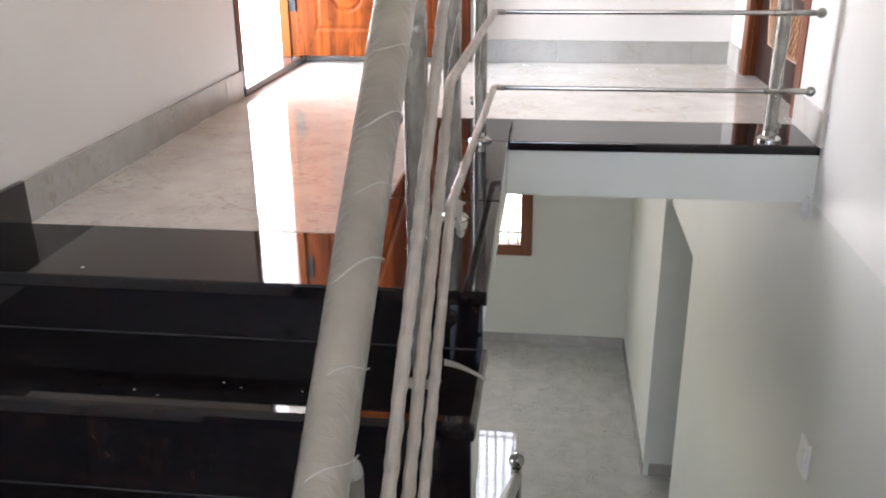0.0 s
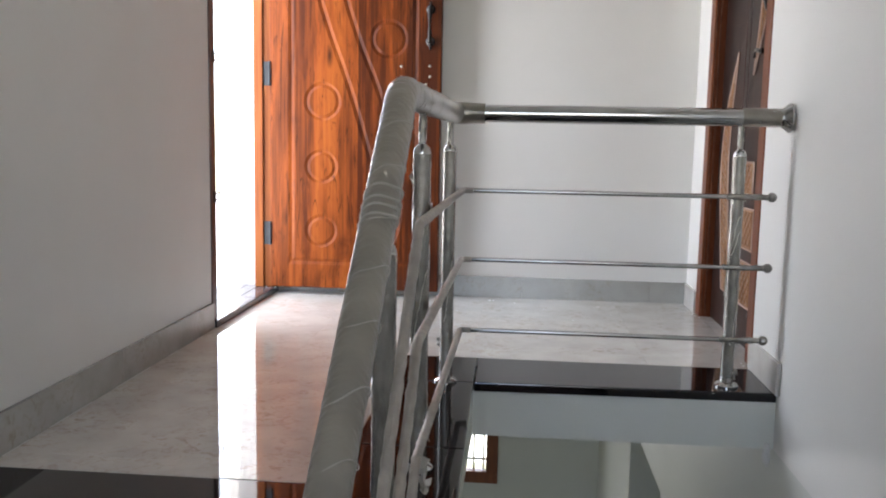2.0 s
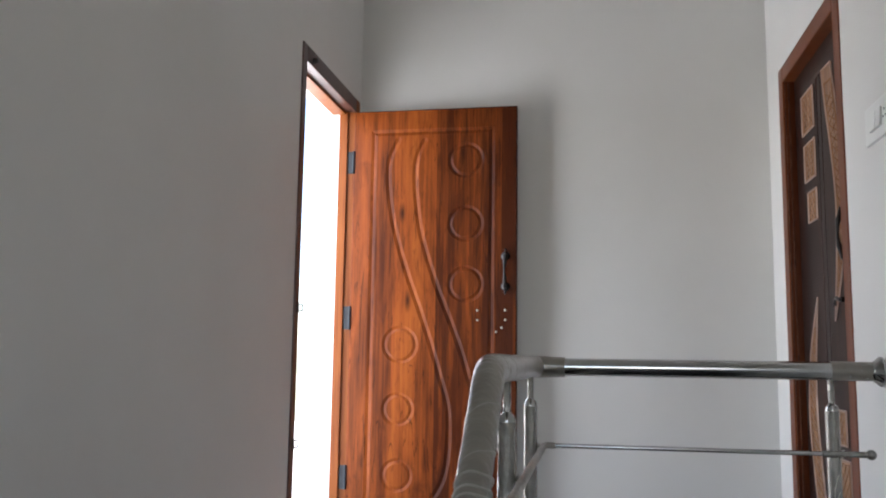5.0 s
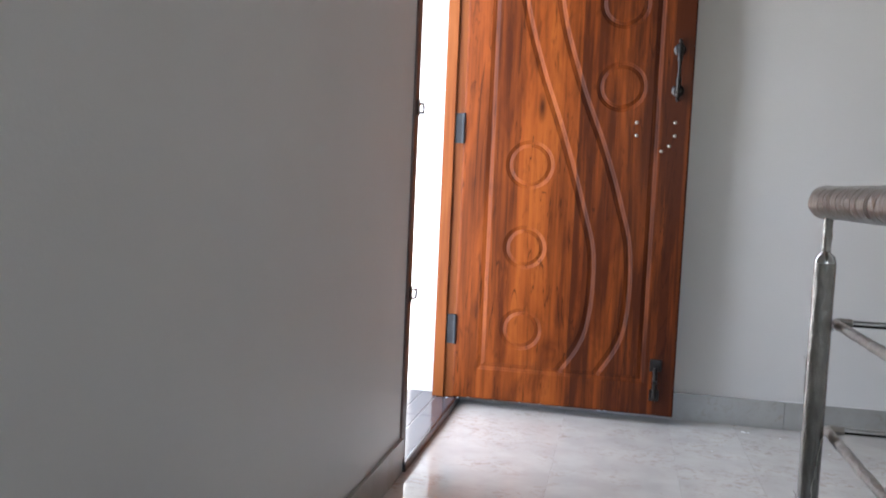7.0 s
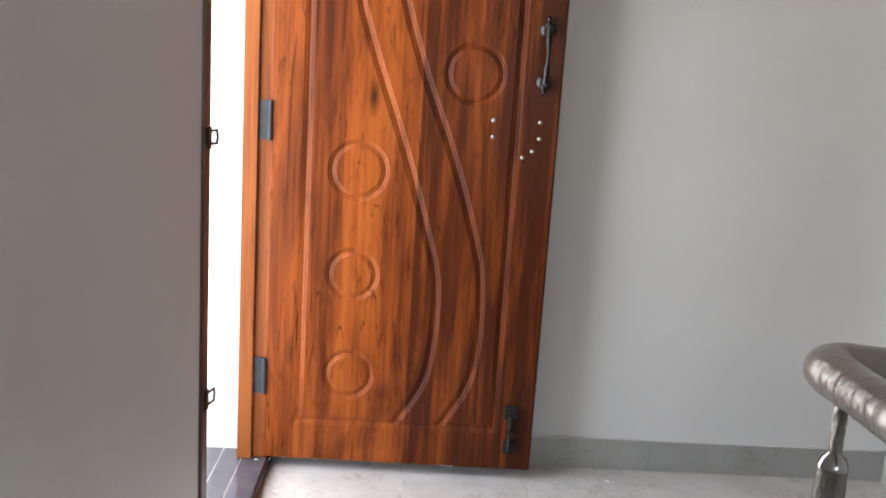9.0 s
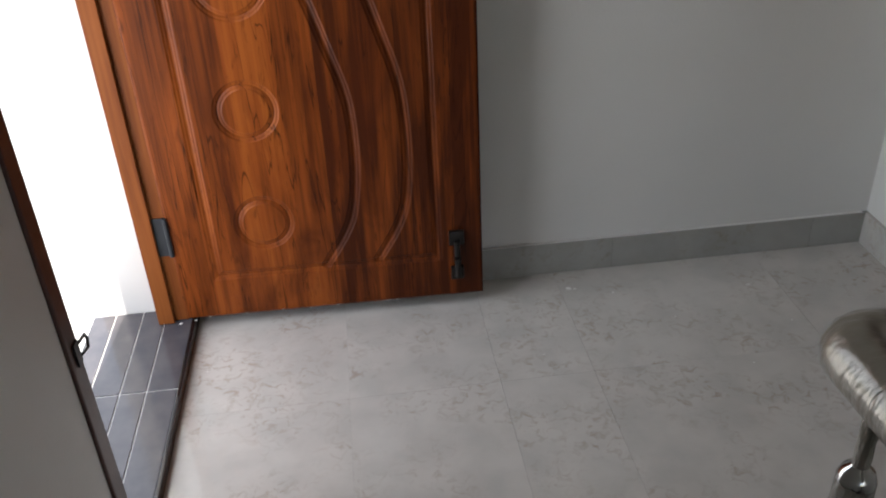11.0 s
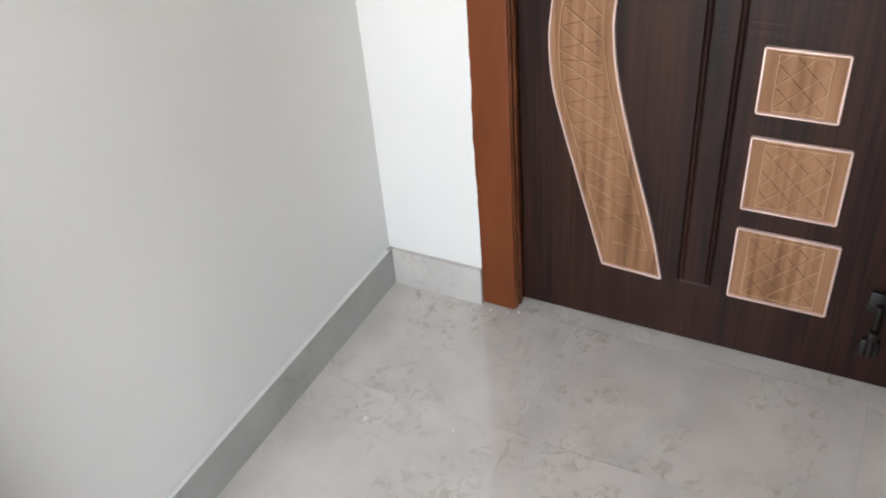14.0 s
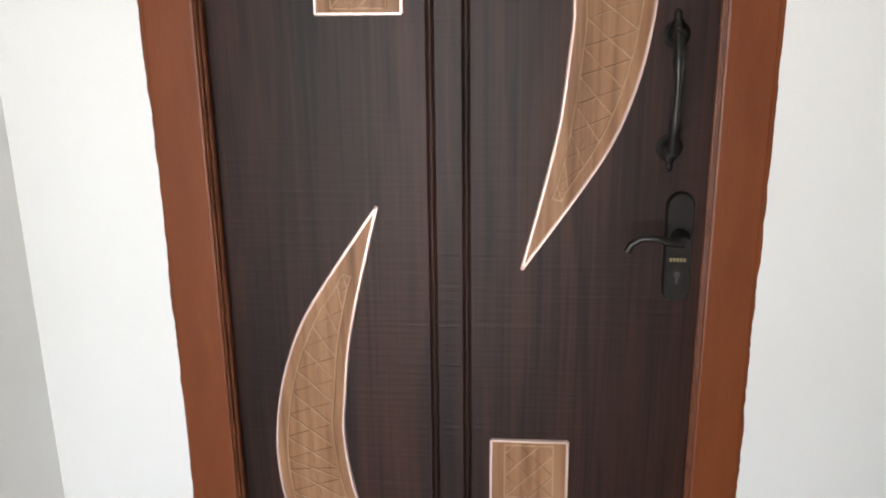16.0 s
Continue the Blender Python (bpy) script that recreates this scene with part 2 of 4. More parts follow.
def granite_material(name):
    """Polished black granite with faint brown clouds, sparse bright crystals and a little dust."""
    m = bpy.data.materials.new(name)
    m.use_nodes = True
    n, l = m.node_tree.nodes, m.node_tree.links
    b = n["Principled BSDF"]
    tc = n.new("ShaderNodeTexCoord")

    def speckle(scale, detail, lo, hi, colour, distortion=0.0):
        no, rp = n.new("ShaderNodeTexNoise"), n.new("ShaderNodeValToRGB")
        no.inputs["Scale"].default_value, no.inputs["Detail"].default_value, no.inputs["Distortion"].default_value = scale, detail, distortion
        l.new(tc.outputs["Object"], no.inputs["Vector"])
        rp.color_ramp.elements[0].position, rp.color_ramp.elements[0].color = lo, (0, 0, 0, 1)
        rp.color_ramp.elements[1].position, rp.color_ramp.elements[1].color = hi, (*colour, 1)
        l.new(no.outputs["Fac"], rp.inputs[0])
        return no, rp.outputs[0]

    def plus(a, c):
        mix = n.new("ShaderNodeMix")
        mix.data_type, mix.blend_type = "RGBA", "ADD"
        mix.inputs["Factor"].default_value = 1.0
        l.new(a, mix.inputs["A"])
        l.new(c, mix.inputs["B"])
        return mix.outputs["Result"]

    _, brown = speckle(40, 9, 0.48, 0.80, (0.020, 0.0085, 0.005))
    fine, crystals = speckle(210, 3, 0.68, 0.80, (0.045, 0.038, 0.032))
    dusty, dust = speckle(7, 8, 0.52, 0.82, (0.008, 0.007, 0.006), 0.6)
    mix = n.new("ShaderNodeMix")
    mix.data_type, mix.blend_type = "RGBA", "ADD"
    mix.inputs["Factor"].default_value = 1.0
    mix.inputs["A"].default_value = (0.004, 0.004, 0.005, 1)
    l.new(plus(plus(brown, crystals), dust), mix.inputs["B"])
    l.new(mix.outputs["Result"], b.inputs["Base Color"])
    rr = n.new("ShaderNodeMapRange")
    rr.inputs["From Min"].default_value, rr.inputs["From Max"].default_value = 0.4, 0.75
    rr.inputs["To Min"].default_value, rr.inputs["To Max"].default_value = 0.015, 0.07
    l.new(dusty.outputs["Fac"], rr.inputs["Value"])
    l.new(rr.outputs[0], b.inputs["Roughness"])
    bp = n.new("ShaderNodeBump")
    bp.inputs["Strength"].default_value, bp.inputs["Distance"].default_value = 0.06, 0.0004
    l.new(fine.outputs["Fac"], bp.inputs["Height"])
    l.new(bp.outputs[0], b.inputs["Normal"])
    b.inputs["Specular IOR Level"].default_value = 0.42
    return m


PAINT = material("wall_paint", (0.68, 0.667, 0.638), 0.45, color2=(0.635, 0.622, 0.592), scale=1.3, bump=0.10, bump_scale=140, spec=0.5)
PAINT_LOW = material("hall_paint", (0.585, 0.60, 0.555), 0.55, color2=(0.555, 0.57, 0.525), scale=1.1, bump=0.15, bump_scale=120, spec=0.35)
PLASTER = material("rough_plaster", (0.50, 0.49, 0.47), 0.9, color2=(0.62, 0.62, 0.6), scale=14, bump=0.7, bump_scale=90)
CEILING = material("ceiling_paint", (0.72, 0.72, 0.71), 0.85, color2=(0.68, 0.68, 0.67), scale=2)
TILE = tile_material("polished_tile", (0.52, 0.492, 0.447), (0.28, 0.185, 0.115), 0.02)
TILE_LOW = tile_material("hall_tile", (0.48, 0.485, 0.45), (0.2, 0.19, 0.17), 0.03)
# one skirting tile twice: shade put into this colour, the pale copy as lit
SKIRT_SHADED = tile_material("shaded_skirting_tile", (0.31, 0.305, 0.285), (0.22, 0.18, 0.14), 0.2)
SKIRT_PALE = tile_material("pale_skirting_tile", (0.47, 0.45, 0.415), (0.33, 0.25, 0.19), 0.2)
GROUT = material("grout", (0.44, 0.425, 0.395), 0.8, color2=(0.40, 0.385, 0.36), scale=30)
JOINT = material("stair_joint", (0.05, 0.047, 0.044), 0.8, color2=(0.012, 0.012, 0.012), scale=18)
GRANITE = granite_material("black_granite")
SILL_TILE = material("dark_sill_tile", (0.05, 0.05, 0.058), 0.11, color2=(0.075, 0.07, 0.075), scale=16, bump=0.04, spec=0.35)
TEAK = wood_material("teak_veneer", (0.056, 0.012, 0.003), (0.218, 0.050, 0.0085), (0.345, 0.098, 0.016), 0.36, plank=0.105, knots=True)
TEAK_FRAME = wood_material("teak_frame", (0.15, 0.040, 0.010), (0.21, 0.060, 0.014), (0.25, 0.08, 0.02), 0.42)
FRAME_DARK = material("frame_polish", (0.055, 0.024, 0.019), 0.35, color2=(0.08, 0.034, 0.025), scale=5, bump=0.1, stretch=(8, 8, 1))
FRAME_BROWN = material("brown_frame_paint", (0.15, 0.038, 0.010), 0.38, color2=(0.125, 0.03, 0.008), scale=6, bump=0.12, bump_scale=50, stretch=(4, 4, 1), spec=0.25)
# frame brown darkened for the reveal's shade, with lighter chipped spots
FRAME_BEAD = material("frame_bead_shade", (0.075, 0.022, 0.008), 0.35, color2=(0.16, 0.05, 0.02), scale=30, spec=0.3)
WENGE = wood_material("dark_laminate", (0.010, 0.0052, 0.0045), (0.021, 0.0090, 0.0068), (0.040, 0.0158, 0.0102), 0.42, fine=150)
n, l = WENGE.node_tree.nodes, WENGE.node_tree.links
n["Principled BSDF"].inputs["Specular IOR Level"].default_value = 0.17
tc, mp, no, bp = (n.new("ShaderNode" + k) for k in ("TexCoord", "Mapping", "TexNoise", "Bump"))
mp.inputs["Scale"].default_value = (5, 5, 130)
no.inputs["Scale"].default_value, no.inputs["Detail"].default_value = 1.0, 3
bp.inputs["Strength"].default_value, bp.inputs["Distance"].default_value = 0.8, 0.0011
l.new(tc.outputs["Object"], mp.inputs[0])
l.new(mp.outputs[0], no.inputs["Vector"])
l.new(no.outputs["Fac"], bp.inputs["Height"])
l.new(n["Principled BSDF"].inputs["Normal"].links[0].from_socket, bp.inputs["Normal"])
l.new(bp.outputs[0], n["Principled BSDF"].inputs["Normal"])
INLAY = wood_material("light_inlay", (0.13, 0.060, 0.028), (0.235, 0.120, 0.062), (0.34, 0.185, 0.102), 0.36, fine=70)
# inlay wood lightened to paint the side-lit highlight on the ribs
INLAY_LIT = wood_material("lit_inlay_carving", (0.23, 0.125, 0.065), (0.35, 0.20, 0.115), (0.46, 0.285, 0.175), 0.25, fine=70)
INLAY_RIM = material("inlay_rim", (0.74, 0.54, 0.46), 0.25, metal=0.35, color2=(0.66, 0.47, 0.40), scale=20)
WRAP = material("plastic_wrap", (0.205, 0.188, 0.160), 0.28, metal=0.38, color2=(0.27, 0.248, 0.208), scale=14, bump=0.75, bump_scale=90, stretch=(0.45, 1, 0.45), coat=0.4)
WRAP_PALE = material("pale_tape", (0.36, 0.34, 0.30), 0.35, color2=(0.32, 0.305, 0.26), scale=30, bump=0.6, bump_scale=90)
ROD_WRAP = material("rod_wrap", (0.36, 0.325, 0.285), 0.42, metal=0.15, color2=(0.28, 0.255, 0.225), scale=28, bump=0.5, bump_scale=70)
STEEL = material("polished_steel", (0.46, 0.46, 0.455), 0.13, metal=1.0, color2=(0.38, 0.38, 0.375), scale=12)
FILM = material("clear_film_on_steel", (0.33, 0.315, 0.285), 0.22, metal=0.65, color2=(0.17, 0.16, 0.14), scale=38, bump=0.8, bump_scale=170, coat=0.5, stretch=(1, 1, 0.4))
BLACK = material("black_iron", (0.012, 0.011, 0.010), 0.3, metal=0.5, color2=(0.022, 0.018, 0.016), scale=40, bump=0.15)
HINGE = material("grey_hinge_steel", (0.012, 0.014, 0.018), 0.6, color2=(0.022, 0.025, 0.03), scale=30)
SCREW = material("screw_steel", (0.30, 0.27, 0.22), 0.4, metal=0.8)
PLASTIC = material("white_plastic", (0.72, 0.72, 0.69), 0.35, color2=(0.68, 0.68, 0.66), scale=5)
SLOT = material("dark_slot", (0.05, 0.05, 0.05), 0.6)
GILT = material("gilt_mark", (0.22, 0.17, 0.08), 0.45, metal=0.5)
CONCRETE = material("terrace_concrete", (0.55, 0.54, 0.52), 0.9, color2=(0.46, 0.45, 0.43), scale=3, bump=0.4)
WHITE_IRON = material("white_painted_iron", (0.5, 0.5, 0.49), 0.4, color2=(0.7, 0.7, 0.68), scale=9)
WINDOW_WOOD = material("window_wood", (0.15, 0.05, 0.022), 0.4, color2=(0.20, 0.07, 0.03), scale=5, stretch=(6, 6, 1))
CHIP = material("paint_chip", (0.66, 0.65, 0.62), 0.8)
m = bpy.data.materials.new("window_glass")
m.use_nodes = True
gb = m.node_tree.nodes["Principled BSDF"]
gb.inputs["Transmission Weight"].default_value, gb.inputs["Roughness"].default_value, gb.inputs["IOR"].default_value = 1.0, 0.02, 1.45
GLASS = m


# ---- mesh helpers ----
def bm_box(x0, x1, y0, y1, z0, z1, bevel=0.0):
    bm = bmesh.new()
    bmesh.ops.create_cube(bm, size=1.0)
    bmesh.ops.scale(bm, vec=(x1 - x0, y1 - y0, z1 - z0), verts=bm.verts)
    bmesh.ops.translate(bm, vec=((x0 + x1) / 2, (y0 + y1) / 2, (z0 + z1) / 2), verts=bm.verts)
    if bevel:
        bmesh.ops.bevel(bm, geom=bm.edges[:], offset=bevel, segments=2, affect="EDGES", profile=0.6)
    return bm


def bm_merge(*parts):
    out = bmesh.new()
    for p in parts:
        me = bpy.data.meshes.new("tmp")
        p.to_mesh(me)
        p.free()
        out.from_mesh(me)
        bpy.data.meshes.remove(me)
    return out


def bm_tube(points, radius, seg=16, caps=True, radii=None, rough=0.0, closed=False):
    """A tube along a line of points, mitred at its corners; rough crinkles its skin."""
    pts = [Vector(p) for p in points]
    bm, rings = bmesh.new(), []
    up = None
    for i, p in enumerate(pts):
        a = (p - pts[i - 1]).normalized() if i else (pts[1] - p).normalized()
        b = (pts[i + 1] - p).normalized() if i < len(pts) - 1 else a
        t = (a + b).normalized()
        if up is None:
            up = t.orthogonal().normalized()
        up = (up - t * up.dot(t)).normalized()
        side = t.cross(up)
        stretch = 1 / max(0.5, t.dot(a))
        bend = (b - a)
        bend = bend.normalized() if bend.length > 1e-4 else None
        r = radii[i] if radii else radius
        ring = []
        for k in range(seg):
            ang = 2 * math.pi * k / seg
            d = up * math.cos(ang) + side * math.sin(ang)
            if bend:
                d = d + bend * (d.dot(bend) * (stretch - 1))
            rr = r * (1 + rough * noise.noise(Vector((p.x * 60 + d.x * 3, p.y * 60 + d.y * 3, p.z * 60 + d.z * 3)))) if rough else r
            ring.append(bm.verts.new(p + d * rr))
        rings.append(ring)
    for r0, r1 in zip(rings, rings[1:]):
        for k in range(seg):
            bm.faces.new((r0[k], r0[(k + 1) % seg], r1[(k + 1) % seg], r1[k]))
    if caps:
        bm.faces.new(rings[0][::-1])
        bm.faces.new(rings[-1])
    bmesh.ops.recalc_face_normals(bm, faces=bm.faces)
    return bm


def bm_lathe(profile, seg=20):
    """Turns (radius, height) pairs about z."""
    bm, rings = bmesh.new(), []
    for r, z in profile:
        rings.append([bm.verts.new((r * math.cos(2 * math.pi * k / seg), r * math.sin(2 * math.pi * k / seg), z)) for k in range(seg)])
    for r0, r1 in zip(rings, rings[1:]):
        for k in range(seg):
            bm.faces.new((r0[k], r0[(k + 1) % seg], r1[(k + 1) % seg], r1[k]))
    bm.faces.new(rings[0][::-1])
    bm.faces.new(rings[-1])
    bmesh.ops.recalc_face_normals(bm, faces=bm.faces)
    return bm


def moved(bm, x=0, y=0, z=0, rx=0, ry=0, rz=0):
    bmesh.ops.transform(bm, matrix=pose(x, y, z, rx, ry, rz), verts=bm.verts)
    return bm


def mesh_of(name, bm, mat, smooth=False):
    me = bpy.data.meshes.new(name)
    bm.to_mesh(me)
    bm.free()
    me.materials.append(mat)
    if smooth:
        me.shade_smooth()
        me.set_sharp_from_angle(angle=radians(35))
    return me


def part(name, bm, mat, parent=None, label="", smooth=False):
    ob = new(name, mesh_of(name, bm, mat, smooth))
    ob.parent = parent
    if label:
        ob["label"] = label
    return ob


def empty(name, x=0, y=0, z=0, label="", category="", group="", kind="", parent=None):
    ob = new(name)
    ob.empty_display_size = 0.1
    ob.location = (x, y, z)
    ob.parent = parent
    return tagged(ob, label, category, group, kind)


def structure(name, bm, mat, label, category, smooth=False):
    return tagged(part(name, bm, mat, None, "", smooth), label, category, "", "structure")


def subdivide_line(points, step):
    out = []
    for a, b in zip(points, points[1:]):
        a, b = Vector(a), Vector(b)
        k = max(1, int((b - a).length / step))
        out += [a.lerp(b, i / k) for i in range(k)]
    return out + [Vector(points[-1])]


def smooth_curve(points, n=14):
    """A Catmull-Rom curve through 2D points."""
    p = np.array([points[0], *points, points[-1]], float)
    out = []
    for i in range(1, len(p) - 2):
        for t in np.linspace(0, 1, n, endpoint=False):
            out.append(0.5 * (2 * p[i] + (p[i + 1] - p[i - 1]) * t + (2 * p[i - 1] - 5 * p[i] + 4 * p[i + 1] - p[i + 2]) * t * t
                              + (3 * p[i] - p[i - 1] - 3 * p[i + 1] + p[i + 2]) * t ** 3))
    return np.array(out + [p[-1]])


def distance_to_line(u, v, line):
    """The distance of every grid point to a line of 2D points."""
    best = np.full(u.shape, 9.0)
    for (ax, ay), (bx, by) in zip(line[:-1], line[1:]):
        lx, ly = bx - ax, by - ay
        k = np.clip(((u - ax) * lx + (v - ay) * ly) / (lx * lx + ly * ly + 1e-12), 0, 1)
        best = np.minimum(best, np.hypot(u - ax - k * lx, v - ay - k * ly))
    return best


def groove(d, centre, width, depth):
    return -depth * np.exp(-((d - centre) / width) ** 2)


def carved_slab(name, width, height, thick, relief, mat, step=0.0018, across=None, up=None):
    """A slab in x (width) and z (height) whose face, towards -y, carries the relief(u, v) in metres."""
    us = across if across is not None else np.linspace(0, width, int(width / step) + 1)
    vs = up if up is not None else np.linspace(0, height, int(height / step) + 1)
    nu, nv = len(us), len(vs)
    u, v = np.meshgrid(us, vs)
    h = relief(u, v)
    front = np.stack([u, -h, v], -1).reshape(-1, 3)
    idx = np.arange(nu * nv).reshape(nv, nu)
    quads = np.stack([idx[:-1, :-1], idx[:-1, 1:], idx[1:, 1:], idx[1:, :-1]], -1).reshape(-1, 4)
    border = np.concatenate([idx[0, :], idx[1:, -1], idx[-1, -2::-1], idx[-2:0:-1, 0]])
    back = front[border].copy()
    back[:, 1] = thick
    base = len(front)
    nb = len(border)
    ring = np.arange(nb)
    nxt = (ring + 1) % nb
    sides = np.stack([border[nxt], border[ring], base + ring, base + nxt], -1)
    verts = np.concatenate([front, back])
    faces = [tuple(q) for q in quads.tolist()] + [tuple(q) for q in sides.tolist()] + [tuple((base + ring[::-1]).tolist())]
    me = bpy.data.meshes.new(name)
    me.from_pydata(verts.tolist(), [], faces)
    me.materials.append(mat)
    me.shade_smooth()
    me.set_sharp_from_angle(angle=radians(50))
    me.update()
    return me


# ---- walls, floors and ceilings ----
def wall_boxes(boxes, bevel=0.0):
    return bm_merge(*[bm_box(*b, bevel) for b in boxes])


T = 0.24
structure("wall_terrace_side", wall_boxes([
    (XL - T, XL, -1.8, D1Y0 - 0.052, MID_Z - 0.2, CEIL), (XL - T, XL, D1Y1 + 0.062, YB + T, SLAB, CEIL),
    (XL - T, XL, D1Y0 - 0.052, D1Y1 + 0.062, DTOP + 0.07, CEIL), (XL - T, XL, D1Y0 - 0.052, D1Y1 + 0.062, SLAB, -0.005)]),
    PAINT, "off-white painted landing wall with the terrace doorway in it", "wall")
structure("wall_back", wall_boxes([(XL, XR, YB, YB + T, SLAB, CEIL)]), PAINT, "plain off-white painted wall behind the open teak door", "wall")
structure("wall_dark_door_side", wall_boxes([
    (XR, XR + T, -1.8, D2Y0, SLAB, CEIL), (XR, XR + T, D2Y1, YB + T, SLAB, CEIL),
    (XR, XR + T, D2Y0, D2Y1, 2.125, CEIL), (XR, XR + T, D2Y0, D2Y1, SLAB, -0.013)]),
    PAINT, "off-white painted wall with a closed dark door and a switch plate", "wall")
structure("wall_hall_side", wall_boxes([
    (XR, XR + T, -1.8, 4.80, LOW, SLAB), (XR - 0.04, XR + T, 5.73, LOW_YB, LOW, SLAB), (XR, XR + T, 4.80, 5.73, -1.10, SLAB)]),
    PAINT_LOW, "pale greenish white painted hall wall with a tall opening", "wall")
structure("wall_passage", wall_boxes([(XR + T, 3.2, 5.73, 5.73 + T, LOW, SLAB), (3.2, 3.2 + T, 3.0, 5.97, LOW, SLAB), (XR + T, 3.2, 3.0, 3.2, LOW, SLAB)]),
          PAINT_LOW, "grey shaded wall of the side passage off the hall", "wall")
# unseen closing wall; its opening is added to let daylight in
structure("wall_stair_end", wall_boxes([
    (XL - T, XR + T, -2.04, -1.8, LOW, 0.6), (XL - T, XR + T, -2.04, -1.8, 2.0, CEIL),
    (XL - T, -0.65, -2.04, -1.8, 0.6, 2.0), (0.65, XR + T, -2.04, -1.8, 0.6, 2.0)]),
    PAINT, "unseen off-white wall closing the stairwell end, with an added daylight opening", "wall")
WX0, WX1, WZ0, WZ1 = -1.25, 0.08, -2.285, -0.95
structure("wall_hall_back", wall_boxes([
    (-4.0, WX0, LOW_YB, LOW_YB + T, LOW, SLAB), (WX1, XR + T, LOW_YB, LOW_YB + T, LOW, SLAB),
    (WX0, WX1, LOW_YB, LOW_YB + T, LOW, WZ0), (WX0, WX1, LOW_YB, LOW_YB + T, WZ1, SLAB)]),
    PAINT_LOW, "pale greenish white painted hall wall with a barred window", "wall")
# unseen side of the hall; the wide opening is an addition
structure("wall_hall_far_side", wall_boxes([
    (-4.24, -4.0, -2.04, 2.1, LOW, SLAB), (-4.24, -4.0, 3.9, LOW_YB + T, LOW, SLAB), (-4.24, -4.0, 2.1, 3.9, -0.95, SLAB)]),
    PAINT_LOW, "unseen painted hall wall with a wide added opening", "wall")
structure("wall_hall_front", wall_boxes([(-4.0, XL - T, -2.04, -1.8, LOW, SLAB)]), PAINT_LOW, "plain painted hall wall below the stairs", "wall")
structure("ceiling", wall_boxes([(XL - T, XR + T, -2.04, YB + T, CEIL, CEIL + 0.15)]), CEILING, "plain white painted ceiling over the landing", "ceiling")
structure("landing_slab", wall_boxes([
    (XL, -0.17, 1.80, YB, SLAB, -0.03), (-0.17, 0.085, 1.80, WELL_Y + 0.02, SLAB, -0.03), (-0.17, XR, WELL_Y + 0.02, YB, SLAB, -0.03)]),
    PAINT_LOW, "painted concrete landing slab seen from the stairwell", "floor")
structure("ceiling_hall", wall_boxes([(-4.24, XL - T, -2.04, LOW_YB + T, SLAB, SLAB + 0.15), (XL - T, XR + T, YB + T, LOW_YB + T, SLAB, SLAB + 0.15), (XR + T, 3.44, 3.0, 5.97, SLAB, SLAB + 0.15)]),
          CEILING, "plain white ceiling of the hall below", "ceiling")
floor_bed = structure("floor", wall_boxes([(XL, -0.175, 2.045, YB, -0.03, -0.004), (-0.175, XR, 3.20, YB, -0.03, -0.004)]), GROUT, "pale grey polished tile floor of the landing with thin joints", "floor")
hall_bed = structure("floor_hall", wall_boxes([(-4.24, 3.44, -2.04, LOW_YB + T, LOW - 0.15, LOW - 0.004)]), GROUT, "grey tile floor of the hall below the stairwell", "floor")
structure("terrace_floor", wall_boxes([(-9.0, XL - T, -3.0, 12.0, -0.28, -0.02)]), CONCRETE, "sunlit pale concrete terrace outside the doorway", "terrace")
structure("ground", wall_boxes([(-400, 400, -400, 400, -3.7, -3.4)]), material("dry_ground", (0.30, 0.27, 0.2), 0.95, color2=(0.18, 0.2, 0.1), scale=0.3), "dry open ground around the house", "ground")
# broken plaster where the slab meets the stairwell wall
bm = bmesh.new()
bmesh.ops.create_icosphere(bm, subdivisions=3, radius=0.035)
for v in bm.verts:
    v.co *= 1 + 0.45 * noise.noise(v.co * 40)
    v.co.x *= 0.35
    v.co.y *= 0.35
structure("plaster_patch", moved(bm, 0.985, WELL_Y + 0.018, -0.19), PLASTER, "rough broken plaster patch under the landing edge", "plaster")


# ---- skirtings ----
def skirting(name, x0, x1, y0, y1, z0, z1, mat, label):
    return structure(name, bm_box(x0, x1, y0, y1, z0, z1, 0.0015), mat, label, "skirting")


SK = "stone-look tile skirting along the painted wall, greyed for its shade"
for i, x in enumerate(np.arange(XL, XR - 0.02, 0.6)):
    skirting("baseboard_back", x + 0.0004, min(x + 0.5996, XR), YB - 0.012, YB, 0.0, 0.10, SKIRT_SHADED, SK)
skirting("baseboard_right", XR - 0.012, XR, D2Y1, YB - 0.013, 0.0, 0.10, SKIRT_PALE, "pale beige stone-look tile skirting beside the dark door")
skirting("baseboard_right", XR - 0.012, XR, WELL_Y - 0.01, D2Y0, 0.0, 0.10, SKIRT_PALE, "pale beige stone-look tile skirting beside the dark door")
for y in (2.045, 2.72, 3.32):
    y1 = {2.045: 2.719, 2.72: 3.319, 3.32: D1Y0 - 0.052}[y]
    skirting("baseboard_left", XL, XL + 0.012, y, y1, 0.0, 0.10, SKIRT_SHADED, SK)
skirting("baseboard_granite", XL, XL + 0.014, TOP - 0.03, 2.043, 0.0, 0.10, GRANITE, "black granite skirting piece at the stair head")
HS = "grey tile skirting of the hall below"
skirting("baseboard_hall_back", -4.0, XR - 0.04, LOW_YB - 0.012, LOW_YB, LOW, LOW + 0.1, SKIRT_SHADED, HS)
skirting("baseboard_hall_right", XR - 0.052, XR - 0.04, 5.73, LOW_YB - 0.013, LOW, LOW + 0.1, SKIRT_SHADED, HS)
skirting("baseboard_hall_near", XR - 0.012, XR, 4.3, 4.80, LOW, LOW + 0.1, SKIRT_SHADED, HS)
